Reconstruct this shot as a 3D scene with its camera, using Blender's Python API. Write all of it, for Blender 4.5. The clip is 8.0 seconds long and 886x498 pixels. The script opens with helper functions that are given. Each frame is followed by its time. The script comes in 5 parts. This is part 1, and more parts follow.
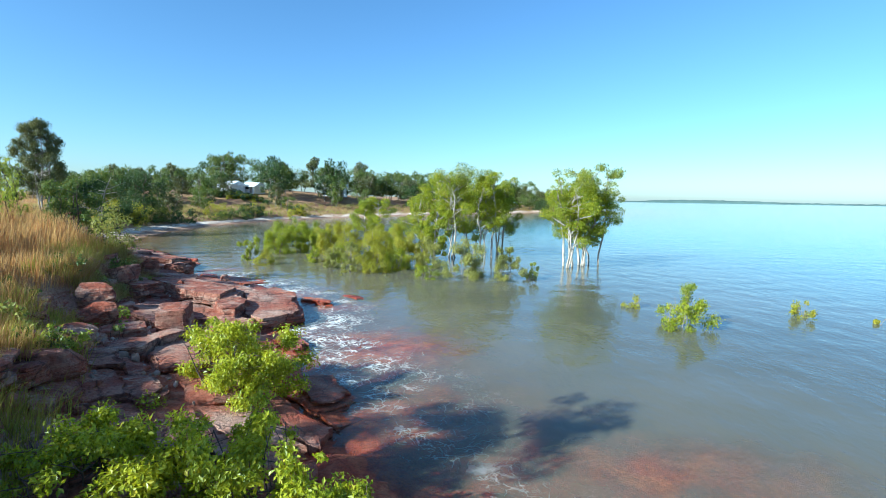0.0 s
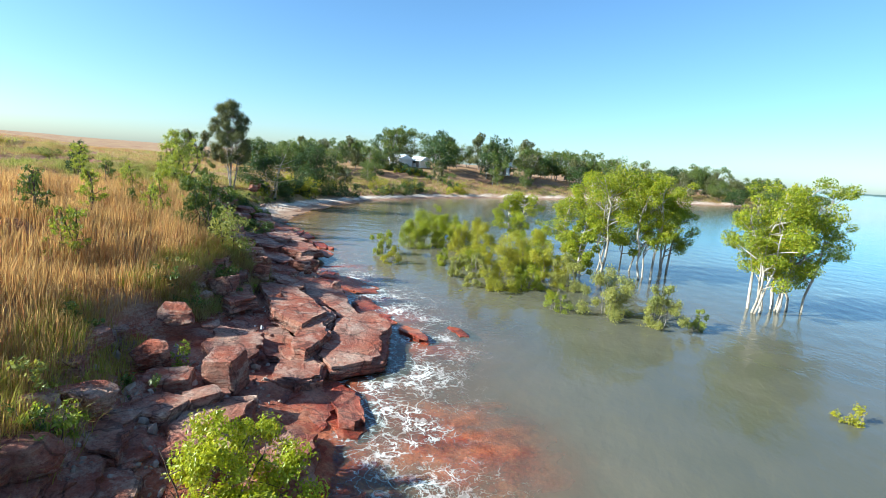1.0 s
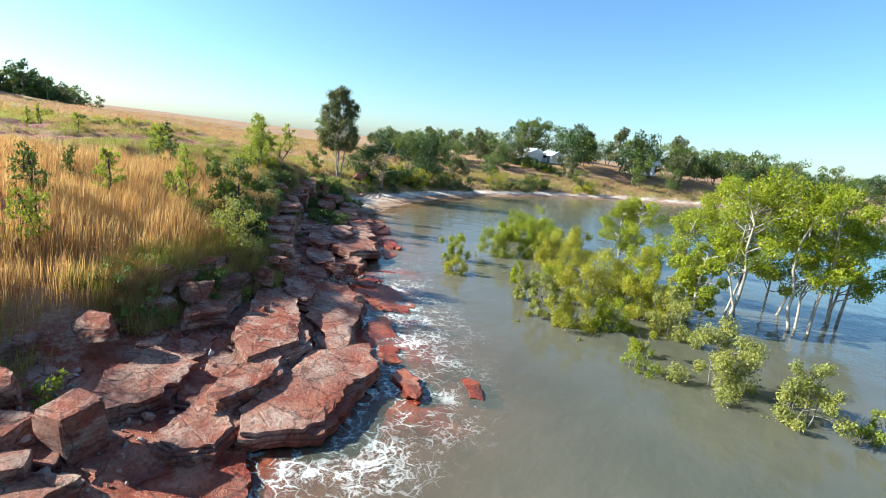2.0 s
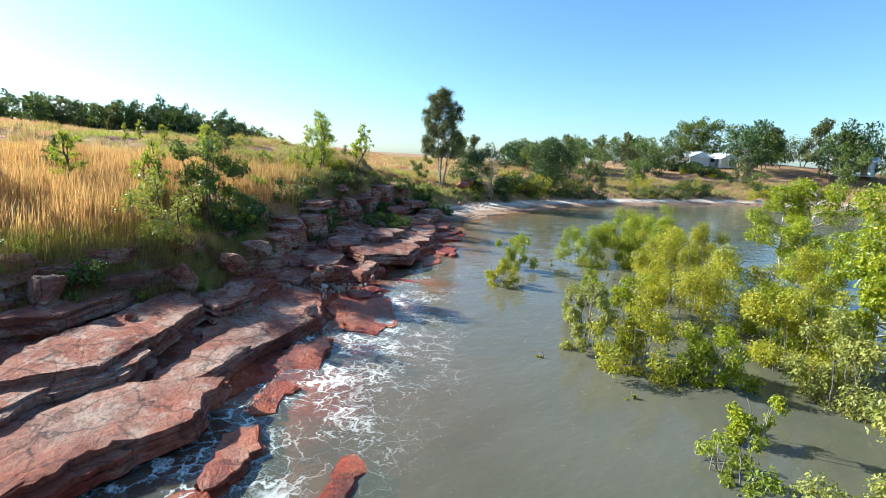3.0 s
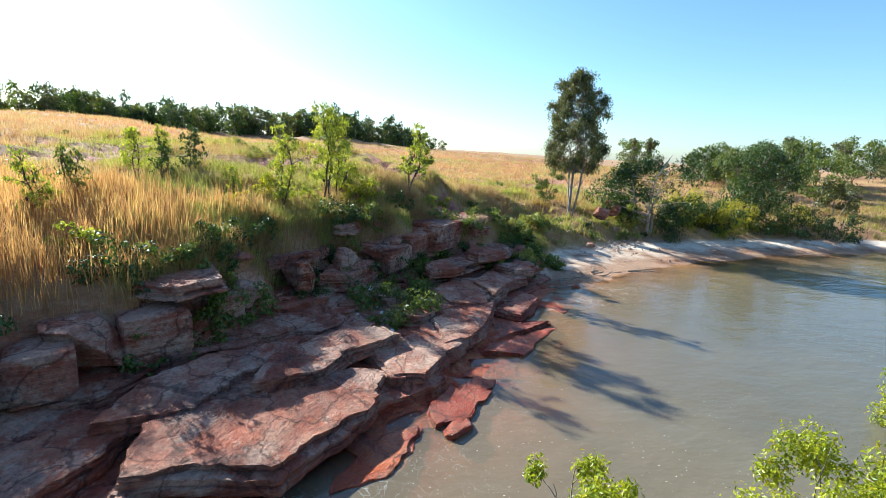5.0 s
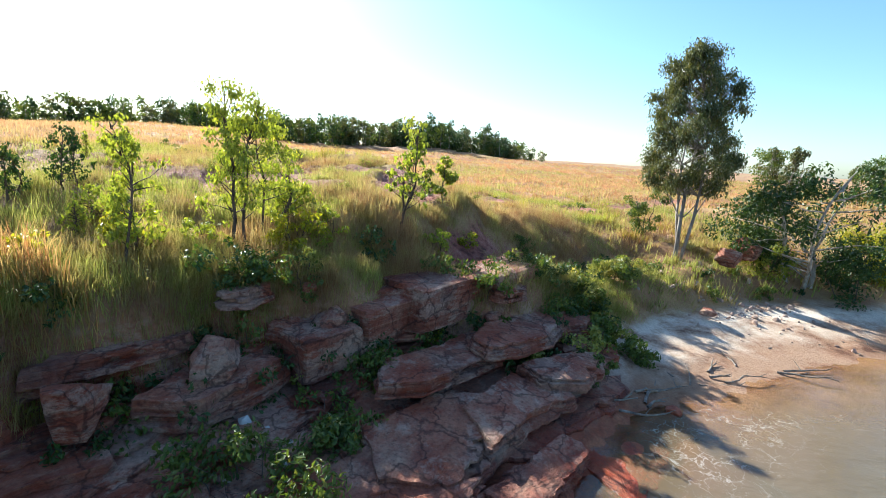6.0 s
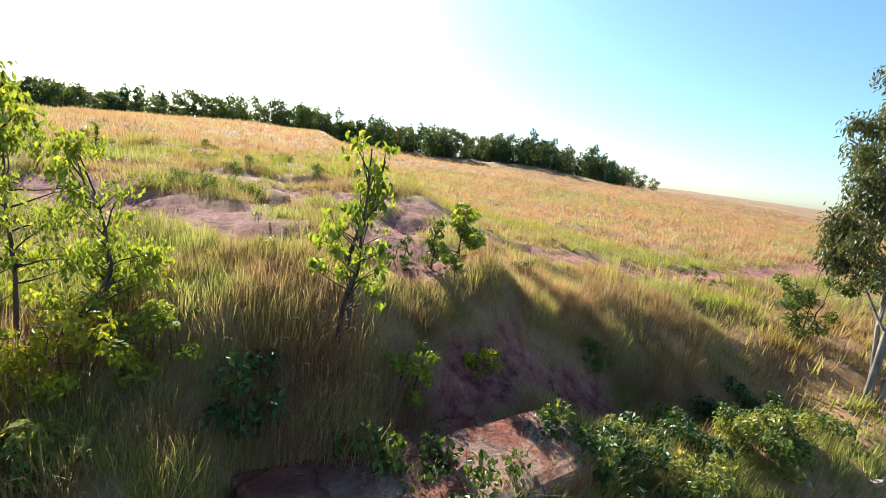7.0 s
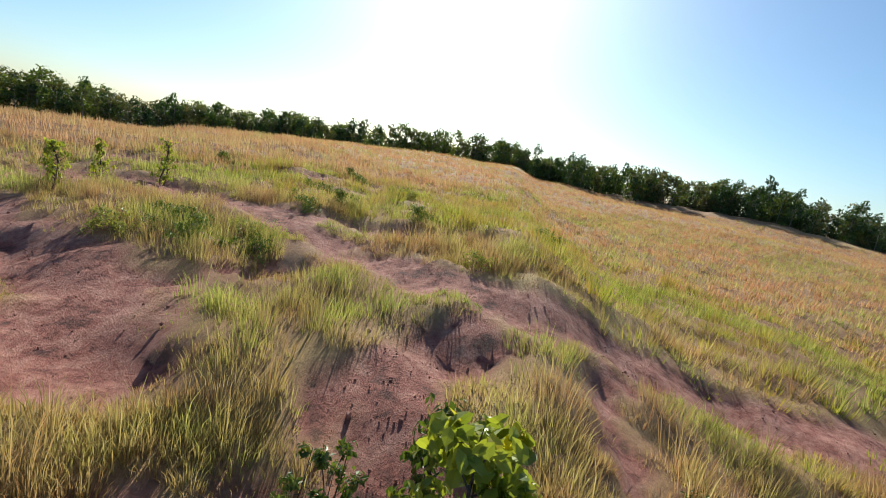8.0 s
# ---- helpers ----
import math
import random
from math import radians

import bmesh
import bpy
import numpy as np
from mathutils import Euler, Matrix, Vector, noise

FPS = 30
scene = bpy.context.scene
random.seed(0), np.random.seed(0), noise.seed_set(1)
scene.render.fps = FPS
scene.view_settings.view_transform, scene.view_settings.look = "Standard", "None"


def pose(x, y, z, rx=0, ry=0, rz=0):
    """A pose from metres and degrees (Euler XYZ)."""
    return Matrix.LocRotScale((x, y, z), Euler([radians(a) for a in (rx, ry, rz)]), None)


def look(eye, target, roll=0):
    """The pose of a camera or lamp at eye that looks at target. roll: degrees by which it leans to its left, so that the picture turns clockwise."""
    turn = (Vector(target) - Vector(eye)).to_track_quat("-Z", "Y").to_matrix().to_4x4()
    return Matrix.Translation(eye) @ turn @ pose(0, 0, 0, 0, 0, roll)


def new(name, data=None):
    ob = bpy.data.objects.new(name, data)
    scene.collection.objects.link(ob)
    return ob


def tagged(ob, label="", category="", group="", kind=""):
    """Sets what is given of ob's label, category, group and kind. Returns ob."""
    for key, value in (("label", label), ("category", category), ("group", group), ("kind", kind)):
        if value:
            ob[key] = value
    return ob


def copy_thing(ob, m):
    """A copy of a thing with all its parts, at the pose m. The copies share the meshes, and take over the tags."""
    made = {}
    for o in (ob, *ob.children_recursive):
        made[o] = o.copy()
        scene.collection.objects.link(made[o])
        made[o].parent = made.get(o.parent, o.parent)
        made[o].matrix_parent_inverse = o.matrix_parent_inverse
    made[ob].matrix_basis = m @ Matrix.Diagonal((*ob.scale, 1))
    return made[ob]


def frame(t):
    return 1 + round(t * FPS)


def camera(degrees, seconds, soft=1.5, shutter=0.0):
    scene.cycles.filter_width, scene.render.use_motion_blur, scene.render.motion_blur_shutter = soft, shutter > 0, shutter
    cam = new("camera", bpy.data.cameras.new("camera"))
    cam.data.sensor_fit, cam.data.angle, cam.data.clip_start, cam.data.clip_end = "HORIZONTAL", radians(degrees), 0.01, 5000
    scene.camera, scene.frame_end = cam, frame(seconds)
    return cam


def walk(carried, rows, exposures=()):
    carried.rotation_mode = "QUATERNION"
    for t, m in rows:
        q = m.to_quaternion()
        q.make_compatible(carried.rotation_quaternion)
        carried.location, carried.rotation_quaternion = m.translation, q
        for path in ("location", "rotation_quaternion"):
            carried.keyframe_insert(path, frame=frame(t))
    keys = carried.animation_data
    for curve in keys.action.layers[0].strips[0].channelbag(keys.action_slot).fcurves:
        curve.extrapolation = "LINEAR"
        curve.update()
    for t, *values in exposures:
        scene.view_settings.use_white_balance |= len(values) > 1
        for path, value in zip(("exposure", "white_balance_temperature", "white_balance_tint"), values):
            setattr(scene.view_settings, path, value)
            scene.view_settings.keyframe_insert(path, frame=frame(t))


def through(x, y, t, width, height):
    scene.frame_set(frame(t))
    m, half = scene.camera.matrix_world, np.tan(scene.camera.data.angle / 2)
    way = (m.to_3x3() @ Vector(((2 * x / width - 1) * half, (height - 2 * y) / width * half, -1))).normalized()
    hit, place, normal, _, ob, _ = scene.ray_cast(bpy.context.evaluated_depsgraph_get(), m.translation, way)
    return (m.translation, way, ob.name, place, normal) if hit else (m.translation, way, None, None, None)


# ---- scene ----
cam = camera(84.59, 8.0, soft=0.9)
PATH = [
    (0, (0.454, -0.219, 4.448), (-0.324, 9.697, 3.413), 0.89),
    (0.5, (0.980, 1.672, 5.455), (-1.658, 11.218, 4.070), 1.20),
    (1, (1.187, 4.136, 6.302), (-2.743, 13.168, 4.576), 4.16),
    (1.5, (1.259, 7.012, 6.632), (-3.691, 15.481, 4.686), 5.81),
    (1.7, (1.475, 8.179, 6.780), (-3.907, 16.334, 4.652), 6.66),
    (2.25, (1.950, 12.750, 6.050), (-5.070, 19.600, 4.050), 4.60),
    (2.8, (1.811, 17.312, 4.943), (-6.275, 22.820, 2.876), 2.08),
    (3, (1.041, 18.661, 4.780), (-7.397, 23.694, 2.916), 2.41),
    (3.5, (-1.048, 21.533, 4.683), (-9.767, 25.930, 2.531), 2.92),
    (4, (-3.763, 24.281, 4.927), (-12.514, 28.477, 2.516), 0.17),
    (4.5, (-6.621, 26.631, 5.335), (-15.802, 29.907, 3.103), 1.37),
    (4.7, (-7.808, 27.561, 5.554), (-17.209, 30.234, 3.440), 2.37),
    (5.8, (-16.929, 32.684, 5.599), (-26.775, 32.533, 3.855), 2.21),
    (6, (-18.447, 33.242, 5.752), (-28.272, 32.877, 3.925), 2.95),
    (6.5, (-22.149, 34.248, 6.227), (-31.919, 33.241, 4.346), 4.48),
    (7, (-26.186, 34.534, 6.595), (-35.760, 32.231, 4.853), 7.40),
    (7.5, (-30.440, 34.256, 6.715), (-39.464, 30.272, 5.075), 9.60),
    (7.7, (-31.582, 34.085, 6.876), (-40.299, 29.429, 5.346), 10.20),
    (8, (-33.644, 33.818, 7.189), (-41.554, 27.926, 5.541), 10.90),
]
walk(cam, [(t, look(eye, target, roll)) for t, eye, target, roll in PATH], [(0.0, 1.20, 4980, -7), (1.5, 1.36, 5530, -2), (3.0, 1.36, 5380, -3), (4.7, 1.42, 5580, 0), (6.5, 1.58, 5750, 0), (8.0, 0.53, 5900, 0)])

# ---- light ----
SUN_TO = Vector((-0.78, -0.625, 0.0)).normalized()
SUN_UP = radians(28.0)
world = bpy.data.worlds.new("sky")
scene.world = world
world.use_nodes = True
wn = world.node_tree.nodes
sky = wn.new("ShaderNodeTexSky")
sky.sky_type, sky.sun_disc = "NISHITA", False
sky.sun_elevation, sky.sun_rotation = SUN_UP, math.atan2(SUN_TO.x, SUN_TO.y)
sky.air_density, sky.dust_density, sky.ozone_density = 1.0, 0.7, 3.8
wn["Background"].inputs["Strength"].default_value = 0.083
world.node_tree.links.new(sky.outputs[0], wn["Background"].inputs["Color"])
sun = new("sun", bpy.data.lights.new("sun", "SUN"))
sun.data.energy, sun.data.angle, sun.data.color = 5.0, radians(0.6), (1.0, 0.92, 0.78)
to_sun = Vector((SUN_TO.x * math.cos(SUN_UP), SUN_TO.y * math.cos(SUN_UP), math.sin(SUN_UP)))
sun.matrix_world = look(to_sun * 50, (0, 0, 0))


# ---- materials ----
def material(name):
    m = bpy.data.materials.new(name)
    m.use_nodes = True
    n = m.node_tree.nodes
    return m, n, m.node_tree.links, n["Principled BSDF"]


def ramp(n, stops):
    r = n.new("ShaderNodeValToRGB")
    while len(r.color_ramp.elements) < len(stops):
        r.color_ramp.elements.new(0.5)
    for e, (at, c) in zip(r.color_ramp.elements, stops):
        e.position, e.color = at, (*c, 1)
    return r


def texture(n, l, scale, detail=4, rough=0.6, stretch=(1, 1, 1), turn=(0, 0, 0), kind="ShaderNodeTexNoise"):
    geo, mp, tx = n.new("ShaderNodeNewGeometry"), n.new("ShaderNodeMapping"), n.new(kind)
    mp.inputs["Scale"].default_value, mp.inputs["Rotation"].default_value = stretch, turn
    l.new(geo.outputs["Position"], mp.inputs[0])
    l.new(mp.outputs[0], tx.inputs["Vector"])
    tx.inputs["Scale"].default_value = scale
    if kind == "ShaderNodeTexNoise":
        tx.inputs["Detail"].default_value, tx.inputs["Roughness"].default_value = detail, rough
    return tx


def mixed(n, l, fac, a, b, blend="MIX"):
    m = n.new("ShaderNodeMix")
    m.data_type, m.blend_type = "RGBA", blend
    for sock, v in ((m.inputs[0], fac), (m.inputs[6], a), (m.inputs[7], b)):
        if isinstance(v, (int, float)):
            sock.default_value = v
        elif isinstance(v, tuple):
            sock.default_value = (*v, 1)
        else:
            l.new(v, sock)
    return m.outputs[2]


def maths(n, l, op, a, b=0.0):
    m = n.new("ShaderNodeMath")
    m.operation = op
    for sock, v in zip(m.inputs, (a, b)):
        if isinstance(v, (int, float)):
            sock.default_value = v
        else:
            l.new(v, sock)
    return m.outputs[0]


def bump(n, l, bs, source, strength, dist=0.02):
    b = n.new("ShaderNodeBump")
    b.inputs["Strength"].default_value, b.inputs["Distance"].default_value = strength, dist
    l.new(source, b.inputs["Height"])
    l.new(b.outputs[0], bs.inputs["Normal"])


def share(n, name):
    a = n.new("ShaderNodeAttribute")
    a.attribute_name = name
    return a.outputs["Fac"]


def rock_colour(n, l):
    """Red, rust and cream sandstone in thin bedding, bleached in patches; crevice shade is put into the colour of
    hollows.
    """
    bed = texture(n, l, 1.0, 6, 0.7, (0.34, 0.34, 11.0), (0.10, 0.06, 0))
    blot = texture(n, l, 0.75, 7, 0.72)
    pale = texture(n, l, 0.9, 6, 0.75, (0.7, 1, 2.4), (0.4, 0.2, 0.9))
    stain = texture(n, l, 0.45, 5, 0.7, (1, 1, 1.3), (0.1, 0.5, 0.3))
    fine = texture(n, l, 11, 6, 0.75)
    c = ramp(n, [(0.32, (0.07, 0.016, 0.010)), (0.43, (0.34, 0.070, 0.030)), (0.53, (0.46, 0.145, 0.078)), (0.62, (0.62, 0.35, 0.22))])
    l.new(bed.outputs[0], c.inputs[0])
    d = ramp(n, [(0.36, (0.36, 0.060, 0.016)), (0.46, (0.44, 0.130, 0.070)), (0.54, (0.52, 0.23, 0.155)), (0.64, (0.66, 0.42, 0.30))])
    l.new(blot.outputs[0], d.inputs[0])
    e = mixed(n, l, 0.62, c.outputs[0], d.outputs[0])
    w = ramp(n, [(0.50, (0, 0, 0)), (0.57, (1, 1, 1))])
    l.new(pale.outputs[0], w.inputs[0])
    e = mixed(n, l, maths(n, l, "MULTIPLY", w.outputs[0], 0.48), e, (0.76, 0.57, 0.44))
    g = ramp(n, [(0.30, (0.18, 0.15, 0.15)), (0.47, (0.76, 0.74, 0.74)), (0.72, (1.12, 1.09, 1.07))])
    l.new(fine.outputs[0], g.inputs[0])
    dk = ramp(n, [(0.36, (0.40, 0.34, 0.38)), (0.50, (1, 1, 1))])
    l.new(stain.outputs[0], dk.inputs[0])
    e = mixed(n, l, 0.9, e, dk.outputs[0], "MULTIPLY")
    return mixed(n, l, 0.85, e, g.outputs[0], "MULTIPLY"), fine, bed


def make_rock(name):
    m, n, l, bs = material(name)
    col, fine, bed = rock_colour(n, l)
    geo, sep = n.new("ShaderNodeNewGeometry"), n.new("ShaderNodeSeparateXYZ")
    l.new(geo.outputs["Position"], sep.inputs[0])
    # spray keeps the lowest stone wet and rust-stained
    edge = texture(n, l, 1.6, 3)
    level = maths(n, l, "ADD", sep.outputs[2], maths(n, l, "MULTIPLY", maths(n, l, "SUBTRACT", edge.outputs[0], 0.5), 0.7))
    r = ramp(n, [(0.0, (1, 1, 1)), (1.0, (0, 0, 0))])
    l.new(maths(n, l, "MULTIPLY", level, 2.2), r.inputs[0])
    soak = mixed(n, l, 1.0, col, (0.95, 0.40, 0.20), "MULTIPLY")
    out = mixed(n, l, r.outputs[0], col, soak)
    warp, place, bend = texture(n, l, 1.3, 4), n.new("ShaderNodeNewGeometry"), n.new("ShaderNodeVectorMath")
    bend.operation = "MULTIPLY_ADD"
    l.new(warp.outputs[1], bend.inputs[0])
    bend.inputs[1].default_value = (1.1, 1.1, 0.5)
    l.new(place.outputs["Position"], bend.inputs[2])
    crack = n.new("ShaderNodeTexVoronoi")
    crack.feature, crack.inputs["Scale"].default_value = "DISTANCE_TO_EDGE", 0.85
    l.new(bend.outputs[0], crack.inputs["Vector"])
    # colour darkens along the crack lines
    crack_tone = ramp(n, [(0.008, (0.16, 0.12, 0.11)), (0.035, (1, 1, 1))])
    l.new(crack.outputs["Distance"], crack_tone.inputs[0])
    l.new(mixed(n, l, 0.65, out, crack_tone.outputs[0], "MULTIPLY"), bs.inputs["Base Color"])
    rr = n.new("ShaderNodeMapRange")
    l.new(r.outputs[0], rr.inputs[0])
    rr.inputs[3].default_value, rr.inputs[4].default_value = 0.85, 0.32
    l.new(rr.outputs[0], bs.inputs["Roughness"])
    cr = texture(n, l, 0.9, kind="ShaderNodeTexVoronoi", stretch=(1, 1, 2.5), turn=(0.2, 0.1, 0.5))
    cr.feature = "DISTANCE_TO_EDGE"
    cut = n.new("ShaderNodeMapRange")
    cut.inputs[2].default_value = 0.03
    l.new(cr.outputs["Distance"], cut.inputs[0])
    hgt = maths(n, l, "ADD", maths(n, l, "MULTIPLY", cut.outputs[0], 0.18), maths(n, l, "ADD", fine.outputs[0], maths(n, l, "MULTIPLY", bed.outputs[0], 1.6)))
    # thin flakes: low steps where a bed has split off
    flake = maths(n, l, "SNAP", texture(n, l, 1.5, 5, 0.6, (1, 1, 1.6), (0.3, 0.1, 0.7)).outputs[0], 0.07)
    bump(n, l, bs, maths(n, l, "ADD", hgt, maths(n, l, "MULTIPLY", flake, 3.2)), 1.0, 0.10)
    return m


def make_leaf(name, dark, light, warm, through=0.35, rough=0.45):
    m, n, l, bs = material(name)
    geo = n.new("ShaderNodeNewGeometry")
    c = ramp(n, [(0.0, dark), (0.55, light), (0.9, light), (1.0, warm)])
    l.new(geo.outputs["Random Per Island"], c.inputs[0])
    big = texture(n, l, 0.9, 3)
    shade = ramp(n, [(0.3, (0.7, 0.75, 0.7)), (0.7, (1.15, 1.1, 1.0))])
    l.new(big.outputs[0], shade.inputs[0])
    col = mixed(n, l, 1.0, c.outputs[0], shade.outputs[0], "MULTIPLY")
    l.new(col, bs.inputs["Base Color"])
    bs.inputs["Roughness"].default_value = rough
    tr, mx = n.new("ShaderNodeBsdfTranslucent"), n.new("ShaderNodeMixShader")
    l.new(mixed(n, l, 1.0, col, (1.25, 1.2, 0.6), "MULTIPLY"), tr.inputs[0])
    mx.inputs[0].default_value = through
    l.new(bs.outputs[0], mx.inputs[1])
    l.new(tr.outputs[0], mx.inputs[2])
    l.new(mx.outputs[0], n["Material Output"].inputs[0])
    return m


def make_bark(name, dark, light, scale=7):
    m, n, l, bs = material(name)
    tx = texture(n, l, scale, 5, 0.65, (1, 1, 0.3))
    c = ramp(n, [(0.3, dark), (0.65, light)])
    l.new(tx.outputs[0], c.inputs[0])
    l.new(c.outputs[0], bs.inputs["Base Color"])
    bs.inputs["Roughness"].default_value = 0.9
    bump(n, l, bs, tx.outputs[0], 0.6, 0.02)
    return m


def make_grass(name, golds, greens, green_bias):
    m, n, l, bs = material(name)
    geo = n.new("ShaderNodeNewGeometry")
    a = ramp(n, list(zip((0.0, 0.35, 0.7, 1.0), golds)))
    b = ramp(n, list(zip((0.0, 0.5, 1.0), greens)))
    l.new(geo.outputs["Random Per Island"], a.inputs[0])
    l.new(geo.outputs["Random Per Island"], b.inputs[0])
    zone, tuft = texture(n, l, 0.16, 4, 0.6), texture(n, l, 0.85, 3, 0.6)
    pick = n.new("ShaderNodeMapRange")
    pick.inputs[1].default_value, pick.inputs[2].default_value = 0.60 - green_bias, 0.76 - green_bias
    l.new(mixed(n, l, 0.45, zone.outputs[0], tuft.outputs[0]), pick.inputs[0])
    tone = ramp(n, [(0.34, (0.72, 0.66, 0.62)), (0.62, (1.14, 1.12, 1.08))])
    l.new(tuft.outputs[0], tone.inputs[0])
    col = mixed(n, l, 1.0, mixed(n, l, pick.outputs[0], a.outputs[0], b.outputs[0]), tone.outputs[0], "MULTIPLY")
    l.new(col, bs.inputs["Base Color"])
    bs.inputs["Roughness"].default_value = 0.65
    tr, mx = n.new("ShaderNodeBsdfTranslucent"), n.new("ShaderNodeMixShader")
    l.new(mixed(n, l, 1.0, col, (1.22, 1.2, 1.08), "MULTIPLY"), tr.inputs[0])
    mx.inputs[0].default_value = 0.5
    l.new(bs.outputs[0], mx.inputs[1])
    l.new(tr.outputs[0], mx.inputs[2])
    l.new(mx.outputs[0], n["Material Output"].inputs[0])
    return m


def make_plain(name, colour, rough=0.7, vary=0.25, scale=6, metal=0.0):
    m, n, l, bs = material(name)
    tx = texture(n, l, scale, 5, 0.65)
    c = ramp(n, [(0.3, tuple(v * (1 - vary) for v in colour)), (0.7, tuple(min(1, v * (1 + vary * 0.6)) for v in colour))])
    l.new(tx.outputs[0], c.inputs[0])
    l.new(c.outputs[0], bs.inputs["Base Color"])
    bs.inputs["Roughness"].default_value, bs.inputs["Metallic"].default_value = rough, metal
    bump(n, l, bs, tx.outputs[0], 0.3, 0.01)
    return m


def make_ground():
    m, n, l, bs = material("ground")
    big, mid, fine = texture(n, l, 0.12, 5, 0.6), texture(n, l, 0.9, 5, 0.65), texture(n, l, 14, 6, 0.75)
    litter = ramp(n, [(0.32, (0.22, 0.085, 0.05)), (0.48, (0.34, 0.18, 0.085)), (0.60, (0.42, 0.26, 0.11)), (0.70, (0.32, 0.27, 0.08))])
    l.new(mixed(n, l, 0.45, big.outputs[0], mid.outputs[0]), litter.inputs[0])
    soil = ramp(n, [(0.37, (0.10, 0.030, 0.022)), (0.46, (0.30, 0.098, 0.070)), (0.60, (0.47, 0.215, 0.16))])
    l.new(mixed(n, l, 0.5, mid.outputs[0], texture(n, l, 3.6, 6, 0.75).outputs[0]), soil.inputs[0])
    sand = ramp(n, [(0.34, (0.26, 0.14, 0.09)), (0.43, (0.58, 0.41, 0.30)), (0.55, (0.80, 0.67, 0.55))])
    l.new(texture(n, l, 0.7, 6, 0.7, (1, 1, 6)).outputs[0], sand.inputs[0])
    stone, sf, _ = rock_colour(n, l)
    geo, sep = n.new("ShaderNodeNewGeometry"), n.new("ShaderNodeSeparateXYZ")
    l.new(geo.outputs["Position"], sep.inputs[0])
    edge = maths(n, l, "ADD", sep.outputs[2], maths(n, l, "MULTIPLY", maths(n, l, "SUBTRACT", mid.outputs[0], 0.5), 0.35))
    damp = ramp(n, [(0.10, (0.50, 0.36, 0.28)), (0.30, (1, 1, 1))])
    l.new(edge, damp.inputs[0])
    damp_sand = mixed(n, l, 1.0, sand.outputs[0], damp.outputs[0], "MULTIPLY")
    col = mixed(n, l, share(n, "bare"), litter.outputs[0], soil.outputs[0])
    wet = ramp(n, [(0.10, (0.92, 0.48, 0.28)), (0.36, (1, 1, 1))])
    l.new(edge, wet.inputs[0])
    col = mixed(n, l, share(n, "rock"), col, mixed(n, l, 1.0, stone, wet.outputs[0], "MULTIPLY"))
    col = mixed(n, l, share(n, "beach"), col, damp_sand)
    grain = ramp(n, [(0.3, (0.62, 0.6, 0.58)), (0.6, (1.08, 1.06, 1.04))])
    l.new(fine.outputs[0], grain.inputs[0])
    l.new(mixed(n, l, 0.8, col, grain.outputs[0], "MULTIPLY"), bs.inputs["Base Color"])
    bs.inputs["Roughness"].default_value = 0.95
    bump(n, l, bs, maths(n, l, "ADD", fine.outputs[0], mid.outputs[0]), 0.9, 0.06)
    return m


